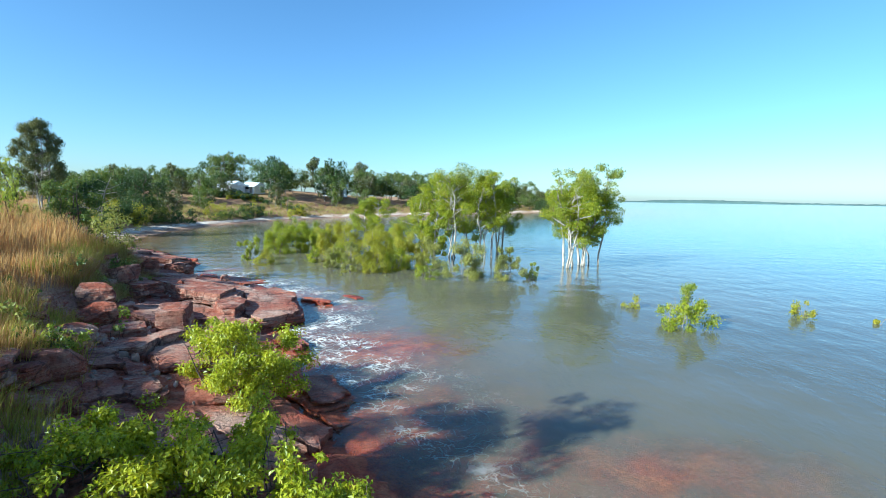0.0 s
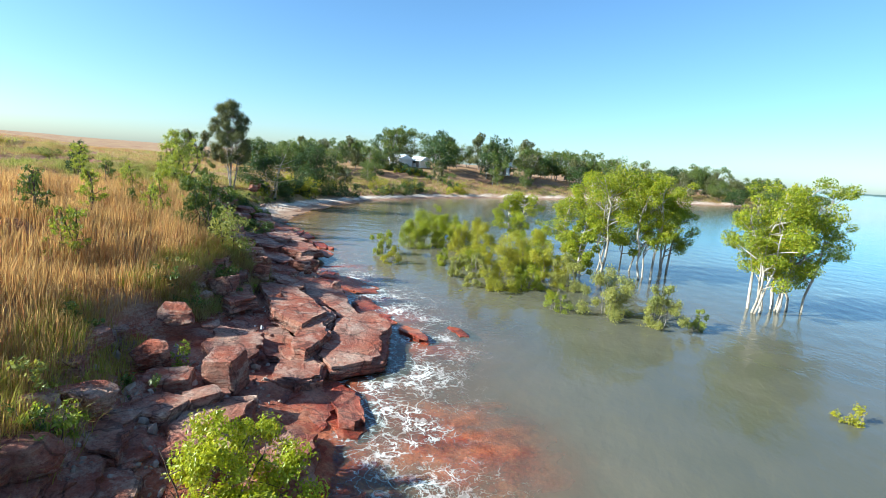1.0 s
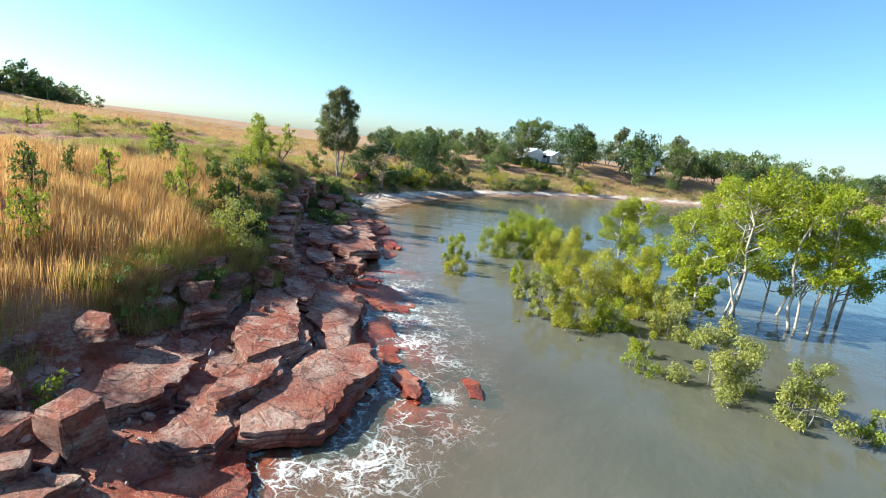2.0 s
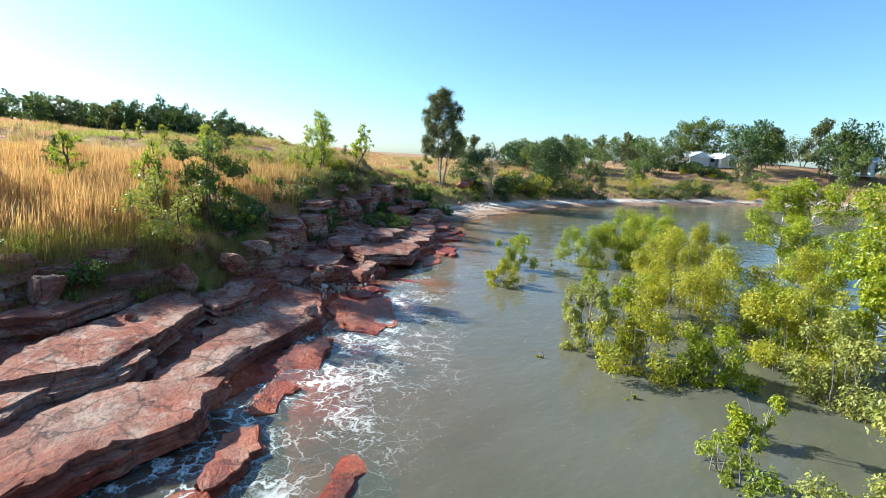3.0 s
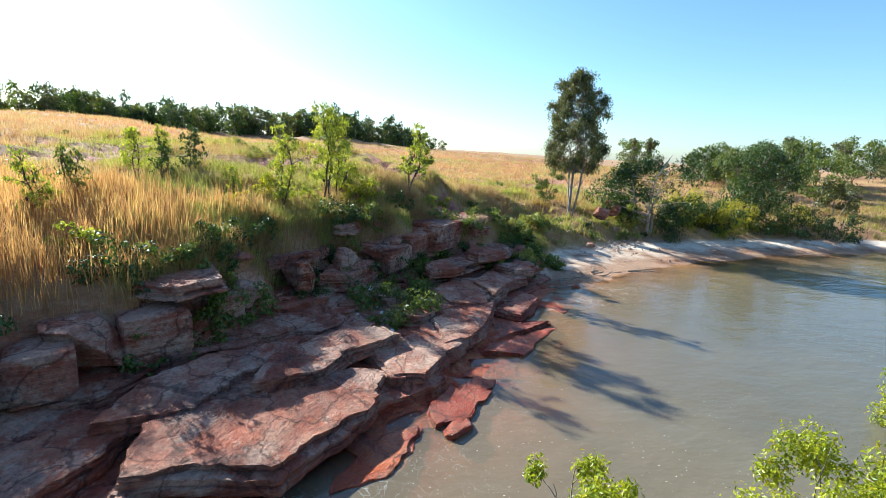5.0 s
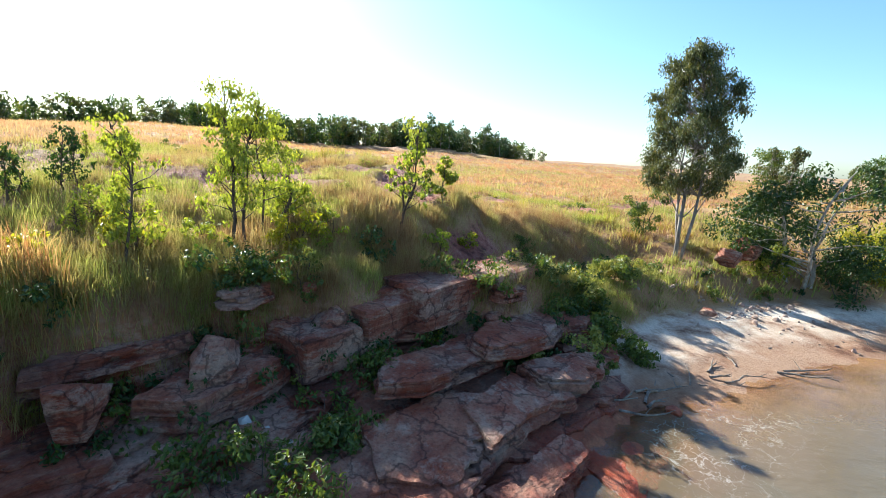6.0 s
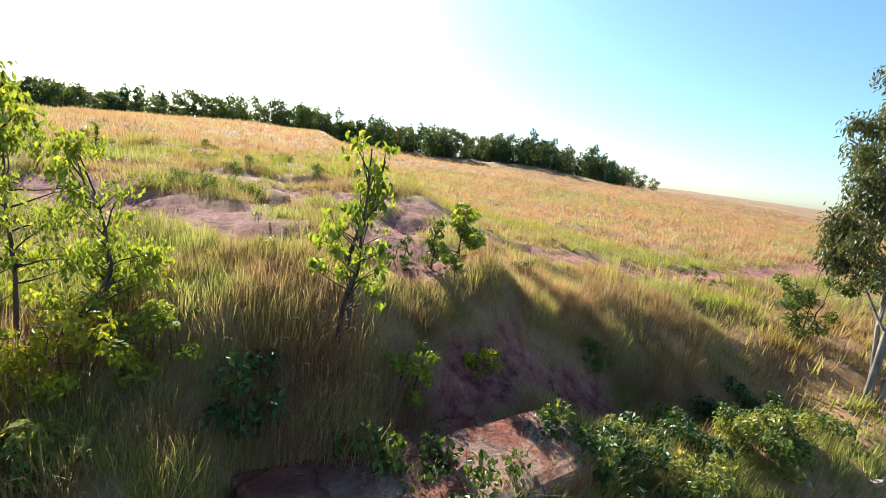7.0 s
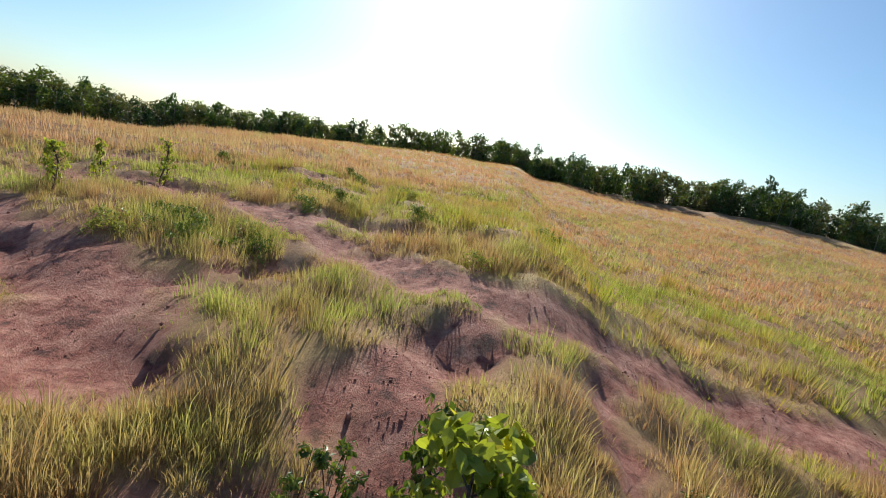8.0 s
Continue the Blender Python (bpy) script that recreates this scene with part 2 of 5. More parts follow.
def make_water():
    """Silty bay water: the bed shows through where it is shallow; ripples, and lace of foam by the rocks."""
    m, n, l, bs = material("water")
    silt = texture(n, l, 0.10, 4, 0.55)
    c = ramp(n, [(0.35, (0.090, 0.088, 0.060)), (0.65, (0.138, 0.124, 0.088))])
    l.new(silt.outputs[0], c.inputs[0])
    # blue sheen of the open water, put into the base colour by distance offshore
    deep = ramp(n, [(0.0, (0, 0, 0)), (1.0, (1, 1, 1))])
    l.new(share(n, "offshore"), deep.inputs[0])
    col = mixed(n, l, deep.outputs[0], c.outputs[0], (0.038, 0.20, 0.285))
    col = mixed(n, l, share(n, "silt"), col, (0.25, 0.155, 0.085))
    # foam
    warp = texture(n, l, 1.1, 5)
    geo, vadd = n.new("ShaderNodeNewGeometry"), n.new("ShaderNodeVectorMath")
    vadd.operation = "MULTIPLY_ADD"
    l.new(warp.outputs[1], vadd.inputs[0])
    vadd.inputs[1].default_value = (1.5, 1.5, 0)
    l.new(geo.outputs["Position"], vadd.inputs[2])
    vo = n.new("ShaderNodeTexVoronoi")
    vo.feature, vo.inputs["Scale"].default_value = "DISTANCE_TO_EDGE", 2.6
    l.new(vadd.outputs[0], vo.inputs["Vector"])
    patch = texture(n, l, 0.8, 5, 0.7)
    lace = maths(n, l, "SUBTRACT", maths(n, l, "MULTIPLY", maths(n, l, "MULTIPLY", share(n, "foam"), maths(n, l, "SUBTRACT", patch.outputs[0], 0.34)), 0.48), vo.outputs["Distance"])
    fm = n.new("ShaderNodeMapRange")
    fm.inputs[1].default_value, fm.inputs[2].default_value = 0.0, 0.10
    l.new(lace, fm.inputs[0])
    vo2 = n.new("ShaderNodeTexVoronoi")
    vo2.feature, vo2.inputs["Scale"].default_value = "DISTANCE_TO_EDGE", 7.5
    l.new(vadd.outputs[0], vo2.inputs["Vector"])
    fine = n.new("ShaderNodeMapRange")
    fine.inputs[1].default_value, fine.inputs[2].default_value = 0.0, 0.10
    l.new(maths(n, l, "SUBTRACT", maths(n, l, "MULTIPLY", maths(n, l, "MULTIPLY", share(n, "foam"), maths(n, l, "SUBTRACT", patch.outputs[0], 0.40)), 0.55), vo2.outputs["Distance"]), fine.inputs[0])
    foam = maths(n, l, "MAXIMUM", fm.outputs[0], maths(n, l, "MULTIPLY", fine.outputs[0], 0.7))
    # flecks drifting on the still water
    fleck = texture(n, l, 17, 3, 0.6, (1, 0.6, 1), (0, 0, 0.6))
    fl = n.new("ShaderNodeMapRange")
    fl.inputs[1].default_value, fl.inputs[2].default_value = 0.66, 0.74
    l.new(fleck.outputs[0], fl.inputs[0])
    foam = maths(n, l, "MAXIMUM", foam, maths(n, l, "MULTIPLY", fl.outputs[0], share(n, "flecks")))
    l.new(mixed(n, l, foam, col, (0.74, 0.71, 0.66)), bs.inputs["Base Color"])
    rr = n.new("ShaderNodeMapRange")
    l.new(foam, rr.inputs[0])
    rr.inputs[3].default_value, rr.inputs[4].default_value = 0.09, 0.8
    l.new(rr.outputs[0], bs.inputs["Roughness"])
    bs.inputs["IOR"].default_value = 1.33
    rip = texture(n, l, 1.3, 4, 0.55, (1, 0.55, 1), (0, 0, 0.5))
    rip2 = texture(n, l, 5.5, 3, 0.5, (1, 0.6, 1), (0, 0, 0.2))
    bump(n, l, bs, maths(n, l, "ADD", rip.outputs[0], maths(n, l, "MULTIPLY", rip2.outputs[0], 0.25)), 0.35, 0.10)
    clear, mx, gl, fr = n.new("ShaderNodeBsdfRefraction"), n.new("ShaderNodeMixShader"), n.new("ShaderNodeBsdfGlossy"), n.new("ShaderNodeFresnel")
    clear.inputs[0].default_value = (0.95, 0.86, 0.72, 1)
    clear.inputs["IOR"].default_value, clear.inputs["Roughness"].default_value = 1.12, 0.0
    fr.inputs[0].default_value, gl.inputs["Roughness"].default_value = 1.33, 0.08
    bnode = bs.inputs["Normal"].links[0].from_node
    l.new(bnode.outputs[0], gl.inputs["Normal"])
    l.new(bnode.outputs[0], fr.inputs["Normal"])
    surf = n.new("ShaderNodeMixShader")
    l.new(fr.outputs[0], surf.inputs[0])
    l.new(clear.outputs[0], surf.inputs[1])
    l.new(gl.outputs[0], surf.inputs[2])
    l.new(maths(n, l, "MAXIMUM", share(n, "murk"), foam), mx.inputs[0])
    l.new(surf.outputs[0], mx.inputs[1])
    l.new(bs.outputs[0], mx.inputs[2])
    l.new(mx.outputs[0], n["Material Output"].inputs[0])
    return m


GROUND, WATER, ROCK = make_ground(), make_water(), make_rock("sandstone")
MANGROVE = make_leaf("mangrove_leaf", (0.14, 0.20, 0.008), (0.38, 0.40, 0.016), (0.60, 0.46, 0.03), 0.45, 0.4)
OLIVE = make_leaf("olive_leaf", (0.22, 0.22, 0.014), (0.44, 0.41, 0.025), (0.58, 0.42, 0.04), 0.45)
SILVER = make_leaf("silver_leaf", (0.18, 0.19, 0.05), (0.38, 0.37, 0.09), (0.52, 0.42, 0.10), 0.4)
SHORE_LEAF = make_leaf("shore_leaf", (0.24, 0.28, 0.010), (0.48, 0.48, 0.018), (0.66, 0.54, 0.03), 0.45, 0.4)
BRIGHT = make_leaf("bright_leaf", (0.17, 0.21, 0.03), (0.36, 0.39, 0.055), (0.60, 0.53, 0.07), 0.5)
DARK = make_leaf("dark_leaf", (0.022, 0.050, 0.010), (0.060, 0.105, 0.018), (0.14, 0.14, 0.03), 0.3)
GUM = make_leaf("gum_leaf", (0.065, 0.075, 0.025), (0.15, 0.155, 0.055), (0.27, 0.20, 0.06), 0.32, 0.4)
BUSH = make_leaf("bush_leaf", (0.06, 0.10, 0.016), (0.15, 0.19, 0.035), (0.30, 0.25, 0.05), 0.38)
PALE_BARK = make_bark("pale_bark", (0.20, 0.15, 0.11), (0.58, 0.50, 0.42))
DARK_BARK = make_bark("dark_bark", (0.035, 0.022, 0.018), (0.15, 0.10, 0.075))
GREY_BARK = make_bark("grey_bark", (0.10, 0.075, 0.06), (0.36, 0.30, 0.25))
GRASS = make_grass("dry_grass", [(0.36, 0.185, 0.068), (0.49, 0.295, 0.105), (0.57, 0.385, 0.155), (0.43, 0.19, 0.085)], [(0.22, 0.22, 0.03), (0.38, 0.34, 0.045), (0.54, 0.44, 0.08)], 0.0)
MIXED_GRASS = make_grass("greening_grass", [(0.32, 0.17, 0.08), (0.46, 0.30, 0.14), (0.54, 0.40, 0.19), (0.42, 0.20, 0.11)], [(0.15, 0.17, 0.03), (0.29, 0.30, 0.065), (0.43, 0.40, 0.12)], 0.19)
FAR_GRASS = make_grass("seeding_grass", [(0.42, 0.22, 0.12), (0.47, 0.28, 0.15), (0.49, 0.33, 0.18), (0.44, 0.22, 0.13)], [(0.29, 0.26, 0.09), (0.35, 0.31, 0.12), (0.41, 0.36, 0.15)], 0.13)
RED_GRASS = make_grass("red_gold_grass", [(0.46, 0.21, 0.11), (0.52, 0.27, 0.145), (0.53, 0.32, 0.18), (0.47, 0.20, 0.12)], [(0.29, 0.27, 0.09), (0.36, 0.33, 0.12), (0.42, 0.38, 0.15)], 0.15)
GREEN_GRASS = make_grass("green_grass", [(0.28, 0.24, 0.04), (0.40, 0.33, 0.06), (0.50, 0.38, 0.08), (0.38, 0.22, 0.06)], [(0.14, 0.19, 0.018), (0.25, 0.30, 0.035), (0.37, 0.38, 0.055)], 0.15)
WHITE_WALL, WHITE_ROOF = make_plain("white_wall", (0.78, 0.77, 0.74), 0.7, 0.08), make_plain("white_roof", (0.80, 0.80, 0.80), 0.45, 0.06)
PANE = make_plain("window_glass", (0.05, 0.06, 0.07), 0.12, 0.1)
STONES = make_plain("grey_stones", (0.40, 0.28, 0.22), 0.85, 0.5, 2.5)
SHELL_STONES = make_plain("pale_stones", (0.62, 0.57, 0.52), 0.8, 0.3, 3)
DRIFT = make_bark("driftwood", (0.10, 0.075, 0.06), (0.32, 0.26, 0.21))
FAR_LAND = make_plain("far_coast", (0.10, 0.15, 0.13), 0.95, 0.3, 0.01)
CLODS = make_plain("red_clods", (0.34, 0.15, 0.11), 0.95, 0.5, 3)


# ---- the lie of the land ----
# shoreline: x, y, width of the rock shelf or beach, height of the bank behind it, share of sand
SHORE = [
    (200, -520, 8, 2.0, 0), (60, -150, 6, 2.0, 0), (25, -60, 5, 2.0, 0), (8, -15, 4.5, 1.35, 0), (3, -2, 4.5, 1.35, 0), (-0.5, 6, 4.4, 1.35, 0),
    (-3.5, 10, 4.2, 1.35, 0), (-5.3, 13, 4.6, 1.4, 0), (-6.8, 15.4, 5.2, 1.5, 0), (-7.4, 18.0, 5.8, 1.6, 0), (-9.4, 20.4, 5.2, 1.7, 0),
    (-11.8, 22.4, 3.8, 1.75, 0), (-14.5, 24.5, 4.0, 1.8, 0), (-17, 26.2, 4.0, 2.05, 0), (-18.3, 28.6, 5.0, 2.5, 0), (-20.7, 31.4, 6.0, 2.5, 0),
    (-24.5, 34.2, 6.2, 2.4, 0), (-27, 35.4, 4.6, 2.4, 0.1), (-29.3, 37.6, 3.0, 2.0, 0.25), (-30.3, 39.3, 3.0, 1.3, 0.9), (-31.3, 41, 3.8, 1.1, 1), (-34.2, 47, 4.2, 1.1, 1),
    (-37, 56, 3.0, 1.4, 1), (-38.5, 68, 2.0, 1.1, 1), (-37, 82, 1.8, 1.0, 1), (-31, 100, 1.8, 0.9, 1), (-16, 125, 4, 0.8, 1), (12, 158, 4, 0.8, 1),
    (45, 205, 4, 0.8, 1), (60, 240, 4, 0.8, 1), (40, 330, 4, 0.8, 1), (-60, 700, 4, 0.8, 1), (-400, 1800, 4, 0.8, 1),
]
TRACKS = [
    ([(-33.6, 15), (-35.4, 20.5), (-35.8, 23.4), (-36.0, 26.0), (-35.3, 28.2)], 1.05), ([(-36.6, 31.7), (-37.0, 30.9), (-38.2, 30.2), (-39.4, 30.3)], 0.8), ([(-36.4, 31.5), (-35.0, 30.6)], 0.35),
    ([(-38.2, 16), (-40.6, 19), (-41.1, 24.4), (-41.0, 28.1), (-41.3, 30.1), (-43.2, 31.6), (-44.4, 33.7), (-46.0, 36.2), (-51, 40.4), (-57, 45), (-66, 53)], 1.0),
    ([(-36.9, 26.6), (-38.6, 26.3), (-41, 26.5)], 0.3), ([(-38.2, 33.6), (-40, 32.4), (-42.4, 31.2)], 0.3), ([(-30, 10), (-38, 12), (-46, 13), (-56, 14)], 0.8), ([(-40, 20.6), (-43, 23), (-44.5, 25.5)], 0.6), ([(-33.4, 32.6), (-34.6, 33.4), (-36.2, 34.6), (-37.4, 35.8)], 0.6),
]


def nearest(px, py, line):
    """Distance to a broken line, the side of it, and the place along it in corners."""
    best = np.full(px.shape, 1e9)
    side = np.zeros(px.shape)
    along = np.zeros(px.shape)
    for i in range(len(line) - 1):
        ax, ay, bx, by = *line[i][:2], *line[i + 1][:2]
        ex, ey = bx - ax, by - ay
        u = np.clip(((px - ax) * ex + (py - ay) * ey) / (ex * ex + ey * ey), 0, 1)
        qx, qy = px - ax - u * ex, py - ay - u * ey
        r = np.hypot(qx, qy)
        near = r < best - 1e-9
        best = np.where(near, r, best)
        side = np.where(near, np.sign(ex * (py - ay) - ey * (px - ax)), side)
        along = np.where(near, i + u, along)
    return best, side, along


def waves(px, py, size, seed):
    """Smooth bumps between about -1 and 1, of that size in metres."""
    r = np.random.RandomState(seed)
    out = 0
    for k in range(7):
        a, b = r.uniform(0, 6.283, 2)
        w = 6.283 / size * r.uniform(0.6, 1.7)
        out = out + np.sin(w * (px * math.cos(a) + py * math.sin(a)) + b + 0.8 * np.sin(w * 0.6 * (py * math.cos(a) - px * math.sin(a)) + a))
    return out / 4


def ease(v, a, b):
    u = np.clip((v - a) / (b - a), 0, 1)
    return u * u * (3 - 2 * u)


def land(px, py):
    """Height of the ground, distance inland, and the shares of sand, bare rock and bare soil."""
    px, py = np.asarray(px, float), np.asarray(py, float)
    far, side, along = nearest(px, py, SHORE)
    inland = far * np.where(side >= 0, 1, -1) + 0.35 * waves(px, py, 3.0, 1) * np.exp(-far / 12) + 0.12 * waves(px, py, 0.9, 2) * np.exp(-far / 6)
    k = np.arange(len(SHORE))
    shelf, bank, sand = (np.interp(along, k, [p[c] for p in SHORE]) for c in (2, 3, 4))
    shelf = shelf + 0.5 * waves(px, py, 4.0, 3)
    north = ease(along, 18.2, 22.0)
    # sea bed and shelf
    z = np.where(inland < 0, np.maximum(-2.5, inland * (0.05 + 0.04 * ease(along, 9, 13)) - 0.06 * ease(-inland, 0, 1.5) * (1 - sand)), 0)
    for mx, my, rx, ry, deep in ((4.0, 7.8, 4.2, 1.5, 0.10), (-2.3, 14.0, 3.0, 2.4, 0.03), (-5.6, 18.6, 2.2, 1.6, 0.05), (-8.4, 21.2, 2.4, 1.4, 0.04), (-12.4, 24.8, 2.0, 1.2, 0.04), (-14.6, 27.6, 1.6, 1.0, 0.07), (-0.6, 9.6, 2.6, 2.0, 0.10)):
        z = np.where(inland < 0, np.maximum(z, -deep - 0.25 * (((px - mx) / rx) ** 2 + ((py - my) / ry) ** 2) + 0.06 * waves(px, py, 0.8, 12)), z)
    rise = np.clip(inland / shelf, 0, 1)
    rocky = 0.75 * rise + 0.10 * np.round(rise * 5 + 0.8 * waves(px, py, 2.2, 4)) / 5 + 0.05 * waves(px, py, 0.8, 5)
    sandy = 0.42 * rise ** 1.2 + 0.02 * waves(px, py, 1.5, 6)
    z = z + np.where(inland > 0, (rocky * (1 - sand) + sandy * sand), 0)
    # bank and hill
    past = inland - shelf
    step = ease(past, 0, 1.1 + 2.5 * north) * (bank - 0.75)
    hill = (1.6 * (1 - np.exp(-np.maximum(past - 0.5, 0) / 6.0)) + 0.053 * np.clip(past, 0, 130) + 0.012 * np.clip(past - 130, 0, 600)) * (1 - 0.45 * north)
    z = z + np.where(past > 0, step + hill, 0)
    top = ease(past, 1, 5)
    z = z + top * (0.10 * waves(px, py, 2.5, 7) + 0.22 * waves(px, py, 9, 8) + 0.9 * ease(past, 30, 90) * waves(px, py, 60, 9))
    z = z + ease(past, 0, 3) * (1.45 * np.exp(-((px + 45) ** 2 + (py - 32.5) ** 2) / 130) + 0.5 * np.exp(-((px + 34) ** 2 + (py - 32) ** 2) / 14))
    z = z - 0.10 * np.clip(-25 - py, 0, 60) * ease(past, 12, 40)
    # the lip of the headland falls away steeply above the ledges
    lip, _, _ = nearest(px, py, [(-33.0, 33.2), (-35.0, 34.5), (-37.5, 36.4), (-39.2, 38.6), (-40.6, 41.2)])
    z = z - 1.3 * np.exp(-(lip / 1.5) ** 2) * ease(past, 0.3, 2.0)
    # the hilltop is highest to the west and sinks to either side
    way, out = np.degrees(np.arctan2(-34 - px, py - 30)), np.hypot(px + 34, py - 30)
    z = z + ease(past, 5, 30) * (3.0 * np.exp(-((way - 98) / 16) ** 2) * ease(out, 60, 170) - 5.0 * np.exp(-((way - 52) / 13) ** 2) * ease(out, 70, 220)
                                 - 1.4 * np.exp(-((way - 162) / 12) ** 2) * ease(out, 25, 60))
    # wooded rise behind the bay
    z = z + 3.6 * np.exp(-((px + 62) ** 2 + (py - 134) ** 2) / 2000) * ease(past, 6, 26)
    bare = np.zeros(px.shape)
    for line, half in TRACKS:
        r, _, _ = nearest(px, py, line)
        bare = np.maximum(bare, 1 - ease(r + 0.35 * waves(px, py, 1.6, 10) + 0.15 * waves(px, py, 0.6, 15), half * 0.6, half * 1.15))
    z = z - 0.13 * bare + bare * (0.035 * waves(px, py, 0.7, 16) + 0.05 * waves(px, py, 1.6, 17))
    rock = (1 - sand) * (1 - ease(past, 0.3, 1.2)) * ease(inland, -9, -4)
    beach = sand * (1 - ease(past, -0.2, 0.8)) * ease(inland, -12, -3)
    return z, inland, beach, rock, bare, past


def height(x, y):
    return float(land(np.array([x]), np.array([y]))[0][0])


def worn(px, py):
    """How trodden the grass is: 1 on the tracks, fading over a metre beside them."""
    out = np.zeros(np.shape(px))
    for line, half in TRACKS:
        r, _, _ = nearest(px, py, line)
        out = np.maximum(out, 1 - ease(r, half * 0.8, half + 0.7))
    return out


# ---- tools for shapes ----
def mesh_of(name, verts, faces_flat, per_face, mat, smooth=False):
    """A mesh from arrays; every face has per_face corners."""
    me = bpy.data.meshes.new(name)
    verts, faces_flat = np.asarray(verts, np.float32), np.asarray(faces_flat, np.int32).ravel()
    count = len(faces_flat) // per_face
    me.vertices.add(len(verts))
    me.vertices.foreach_set("co", verts.ravel())
    me.loops.add(len(faces_flat))
    me.loops.foreach_set("vertex_index", faces_flat)
    me.polygons.add(count)
    me.polygons.foreach_set("loop_start", np.arange(0, count * per_face, per_face, dtype=np.int32))
    me.polygons.foreach_set("loop_total", np.full(count, per_face, np.int32))
    me.polygons.foreach_set("use_smooth", np.full(count, smooth))
    me.materials.append(mat)
    me.update(calc_edges=True)
    return me


def part(name, me, parent, label=""):
    ob = new(name, me)
    ob.parent = parent
    return tagged(ob, label)


def thing(name, at, label, category, group="", turn=0.0):
    ob = new(name)
    ob.empty_display_size = 0.2
    ob.matrix_world = pose(*at, 0, 0, turn)
    return tagged(ob, label, category, group)


def sheet(name, xs, ys, zs, mat, shares):
    """A ground sheet over a grid, with named shares from 0 to 1 at its corners."""
    gx, gy = np.meshgrid(xs, ys)
    nx, ny = len(xs), len(ys)
    i = np.arange(nx * ny).reshape(ny, nx)
    faces = np.stack([i[:-1, :-1], i[:-1, 1:], i[1:, 1:], i[1:, :-1]], -1)
    me = mesh_of(name, np.stack([gx, gy, zs], -1).reshape(-1, 3), faces, 4, mat, True)
    for key, v in shares.items():
        a = me.attributes.new(key, "FLOAT", "POINT")
        a.data.foreach_set("value", v.ravel().astype(np.float32))
    return tagged(new(name, me), kind="structure")


def steps(lo, hi, fine, reach):
    """Grid lines: even between lo and hi, then ever wider out to reach."""
    inner = list(np.arange(lo, hi + 1e-6, fine))
    out, w, v = [], fine, 0.0
    while v < reach:
        w *= 1.13
        v += w
        out.append(v)
    return np.array([lo - v for v in reversed(out)] + inner + [hi + v for v in out])


# ---- ground and water ----
GX, GY = steps(-52, 6, 0.24, 3500), steps(0, 58, 0.24, 3500)
MX, MY = np.meshgrid(GX, GY)
GZ, INLAND, BEACH, BARE_ROCK, BARE, PAST = land(MX, MY)
tagged(sheet("ground", GX, GY, GZ, GROUND, {"beach": BEACH, "rock": BARE_ROCK, "bare": BARE}), "red earth headland with rock shelf and pale beach", "ground")
WX, WY = steps(-42, 14, 0.42, 3500), steps(0, 62, 0.42, 3500)
UX, UY = np.meshgrid(WX, WY)
WZ, WIN, WBEACH, WROCK, _, _ = land(UX, UY)
murk = np.clip(1 - np.exp(-np.maximum(-WZ, 0) * 8.0), 0, 0.98)
murk = np.where(WIN > 0, np.minimum(murk, 0.25), murk)
along_foam = np.exp(-((UX + 6.5) ** 2 + (UY - 17) ** 2) / 80) + 0.45 * np.exp(-((UX + 13) ** 2 + (UY - 24) ** 2) / 30) + 0.35 * np.exp(-((UX + 30) ** 2 + (UY - 38) ** 2) / 12)
foam = np.clip((1.15 - np.abs(-WIN - 1.3) / 3.0), 0, 1) * np.clip(along_foam * 1.3 + 0.10, 0, 1.1)
flecks = np.exp(-((UX + 13.5) ** 2 + (UY - 30) ** 2) / 60)
swell = 0.012 * waves(UX, UY, 2.2, 21) * (np.hypot(UX, UY - 30) < 200)
bay = tagged(sheet("water", WX, WY, swell, WATER, {"murk": murk, "foam": foam, "flecks": flecks, "offshore": ease(-WIN, 14, 60), "silt": 0.8 * np.exp(-np.maximum(-WIN, 0) / 3.5) * ease(UY, 20, 36)}), "silty grey-green tidal bay with blue sheen coloured in offshore", "water")
bay.visible_shadow = False  # daylight reaches the bed


def on_ground(x, y):
    """Height, sand, bare soil and distance behind the bank's foot, read off the finished ground between its grid lines."""
    i, j = np.clip(np.searchsorted(GX, x) - 1, 0, len(GX) - 2), np.clip(np.searchsorted(GY, y) - 1, 0, len(GY) - 2)
    u, v = (x - GX[i]) / (GX[i + 1] - GX[i]), (y - GY[j]) / (GY[j + 1] - GY[j])
    return [(1 - v) * ((1 - u) * q[j, i] + u * q[j, i + 1]) + v * ((1 - u) * q[j + 1, i] + u * q[j + 1, i + 1]) for q in (GZ, BEACH, BARE, PAST)]


# ---- plants ----
def tube(points, radii, sides=6):
    """A tapering limb along points: corners and four-cornered faces."""
    pts, n = np.asarray(points, float), len(points)
    d = pts[np.minimum(np.arange(n) + 1, n - 1)] - pts[np.maximum(np.arange(n) - 1, 0)]
    d /= np.linalg.norm(d, axis=1)[:, None] + 1e-9
    a = np.cross(d, (0.3, 0.9, 0.1))
    a /= np.linalg.norm(a, axis=1)[:, None] + 1e-9
    b = np.cross(d, a)
    w = 6.28318 * np.arange(sides) / sides
    ring = a[:, None, :] * np.cos(w)[None, :, None] + b[:, None, :] * np.sin(w)[None, :, None]
    v = (pts[:, None, :] + np.asarray(radii)[:, None, None] * ring).reshape(-1, 3)
    i, k = np.meshgrid(np.arange(n - 1) * sides, np.arange(sides), indexing="ij")
    j = (k + 1) % sides
    return v, np.stack([i + k, i + j, i + sides + j, i + sides + k], -1).reshape(-1, 4)


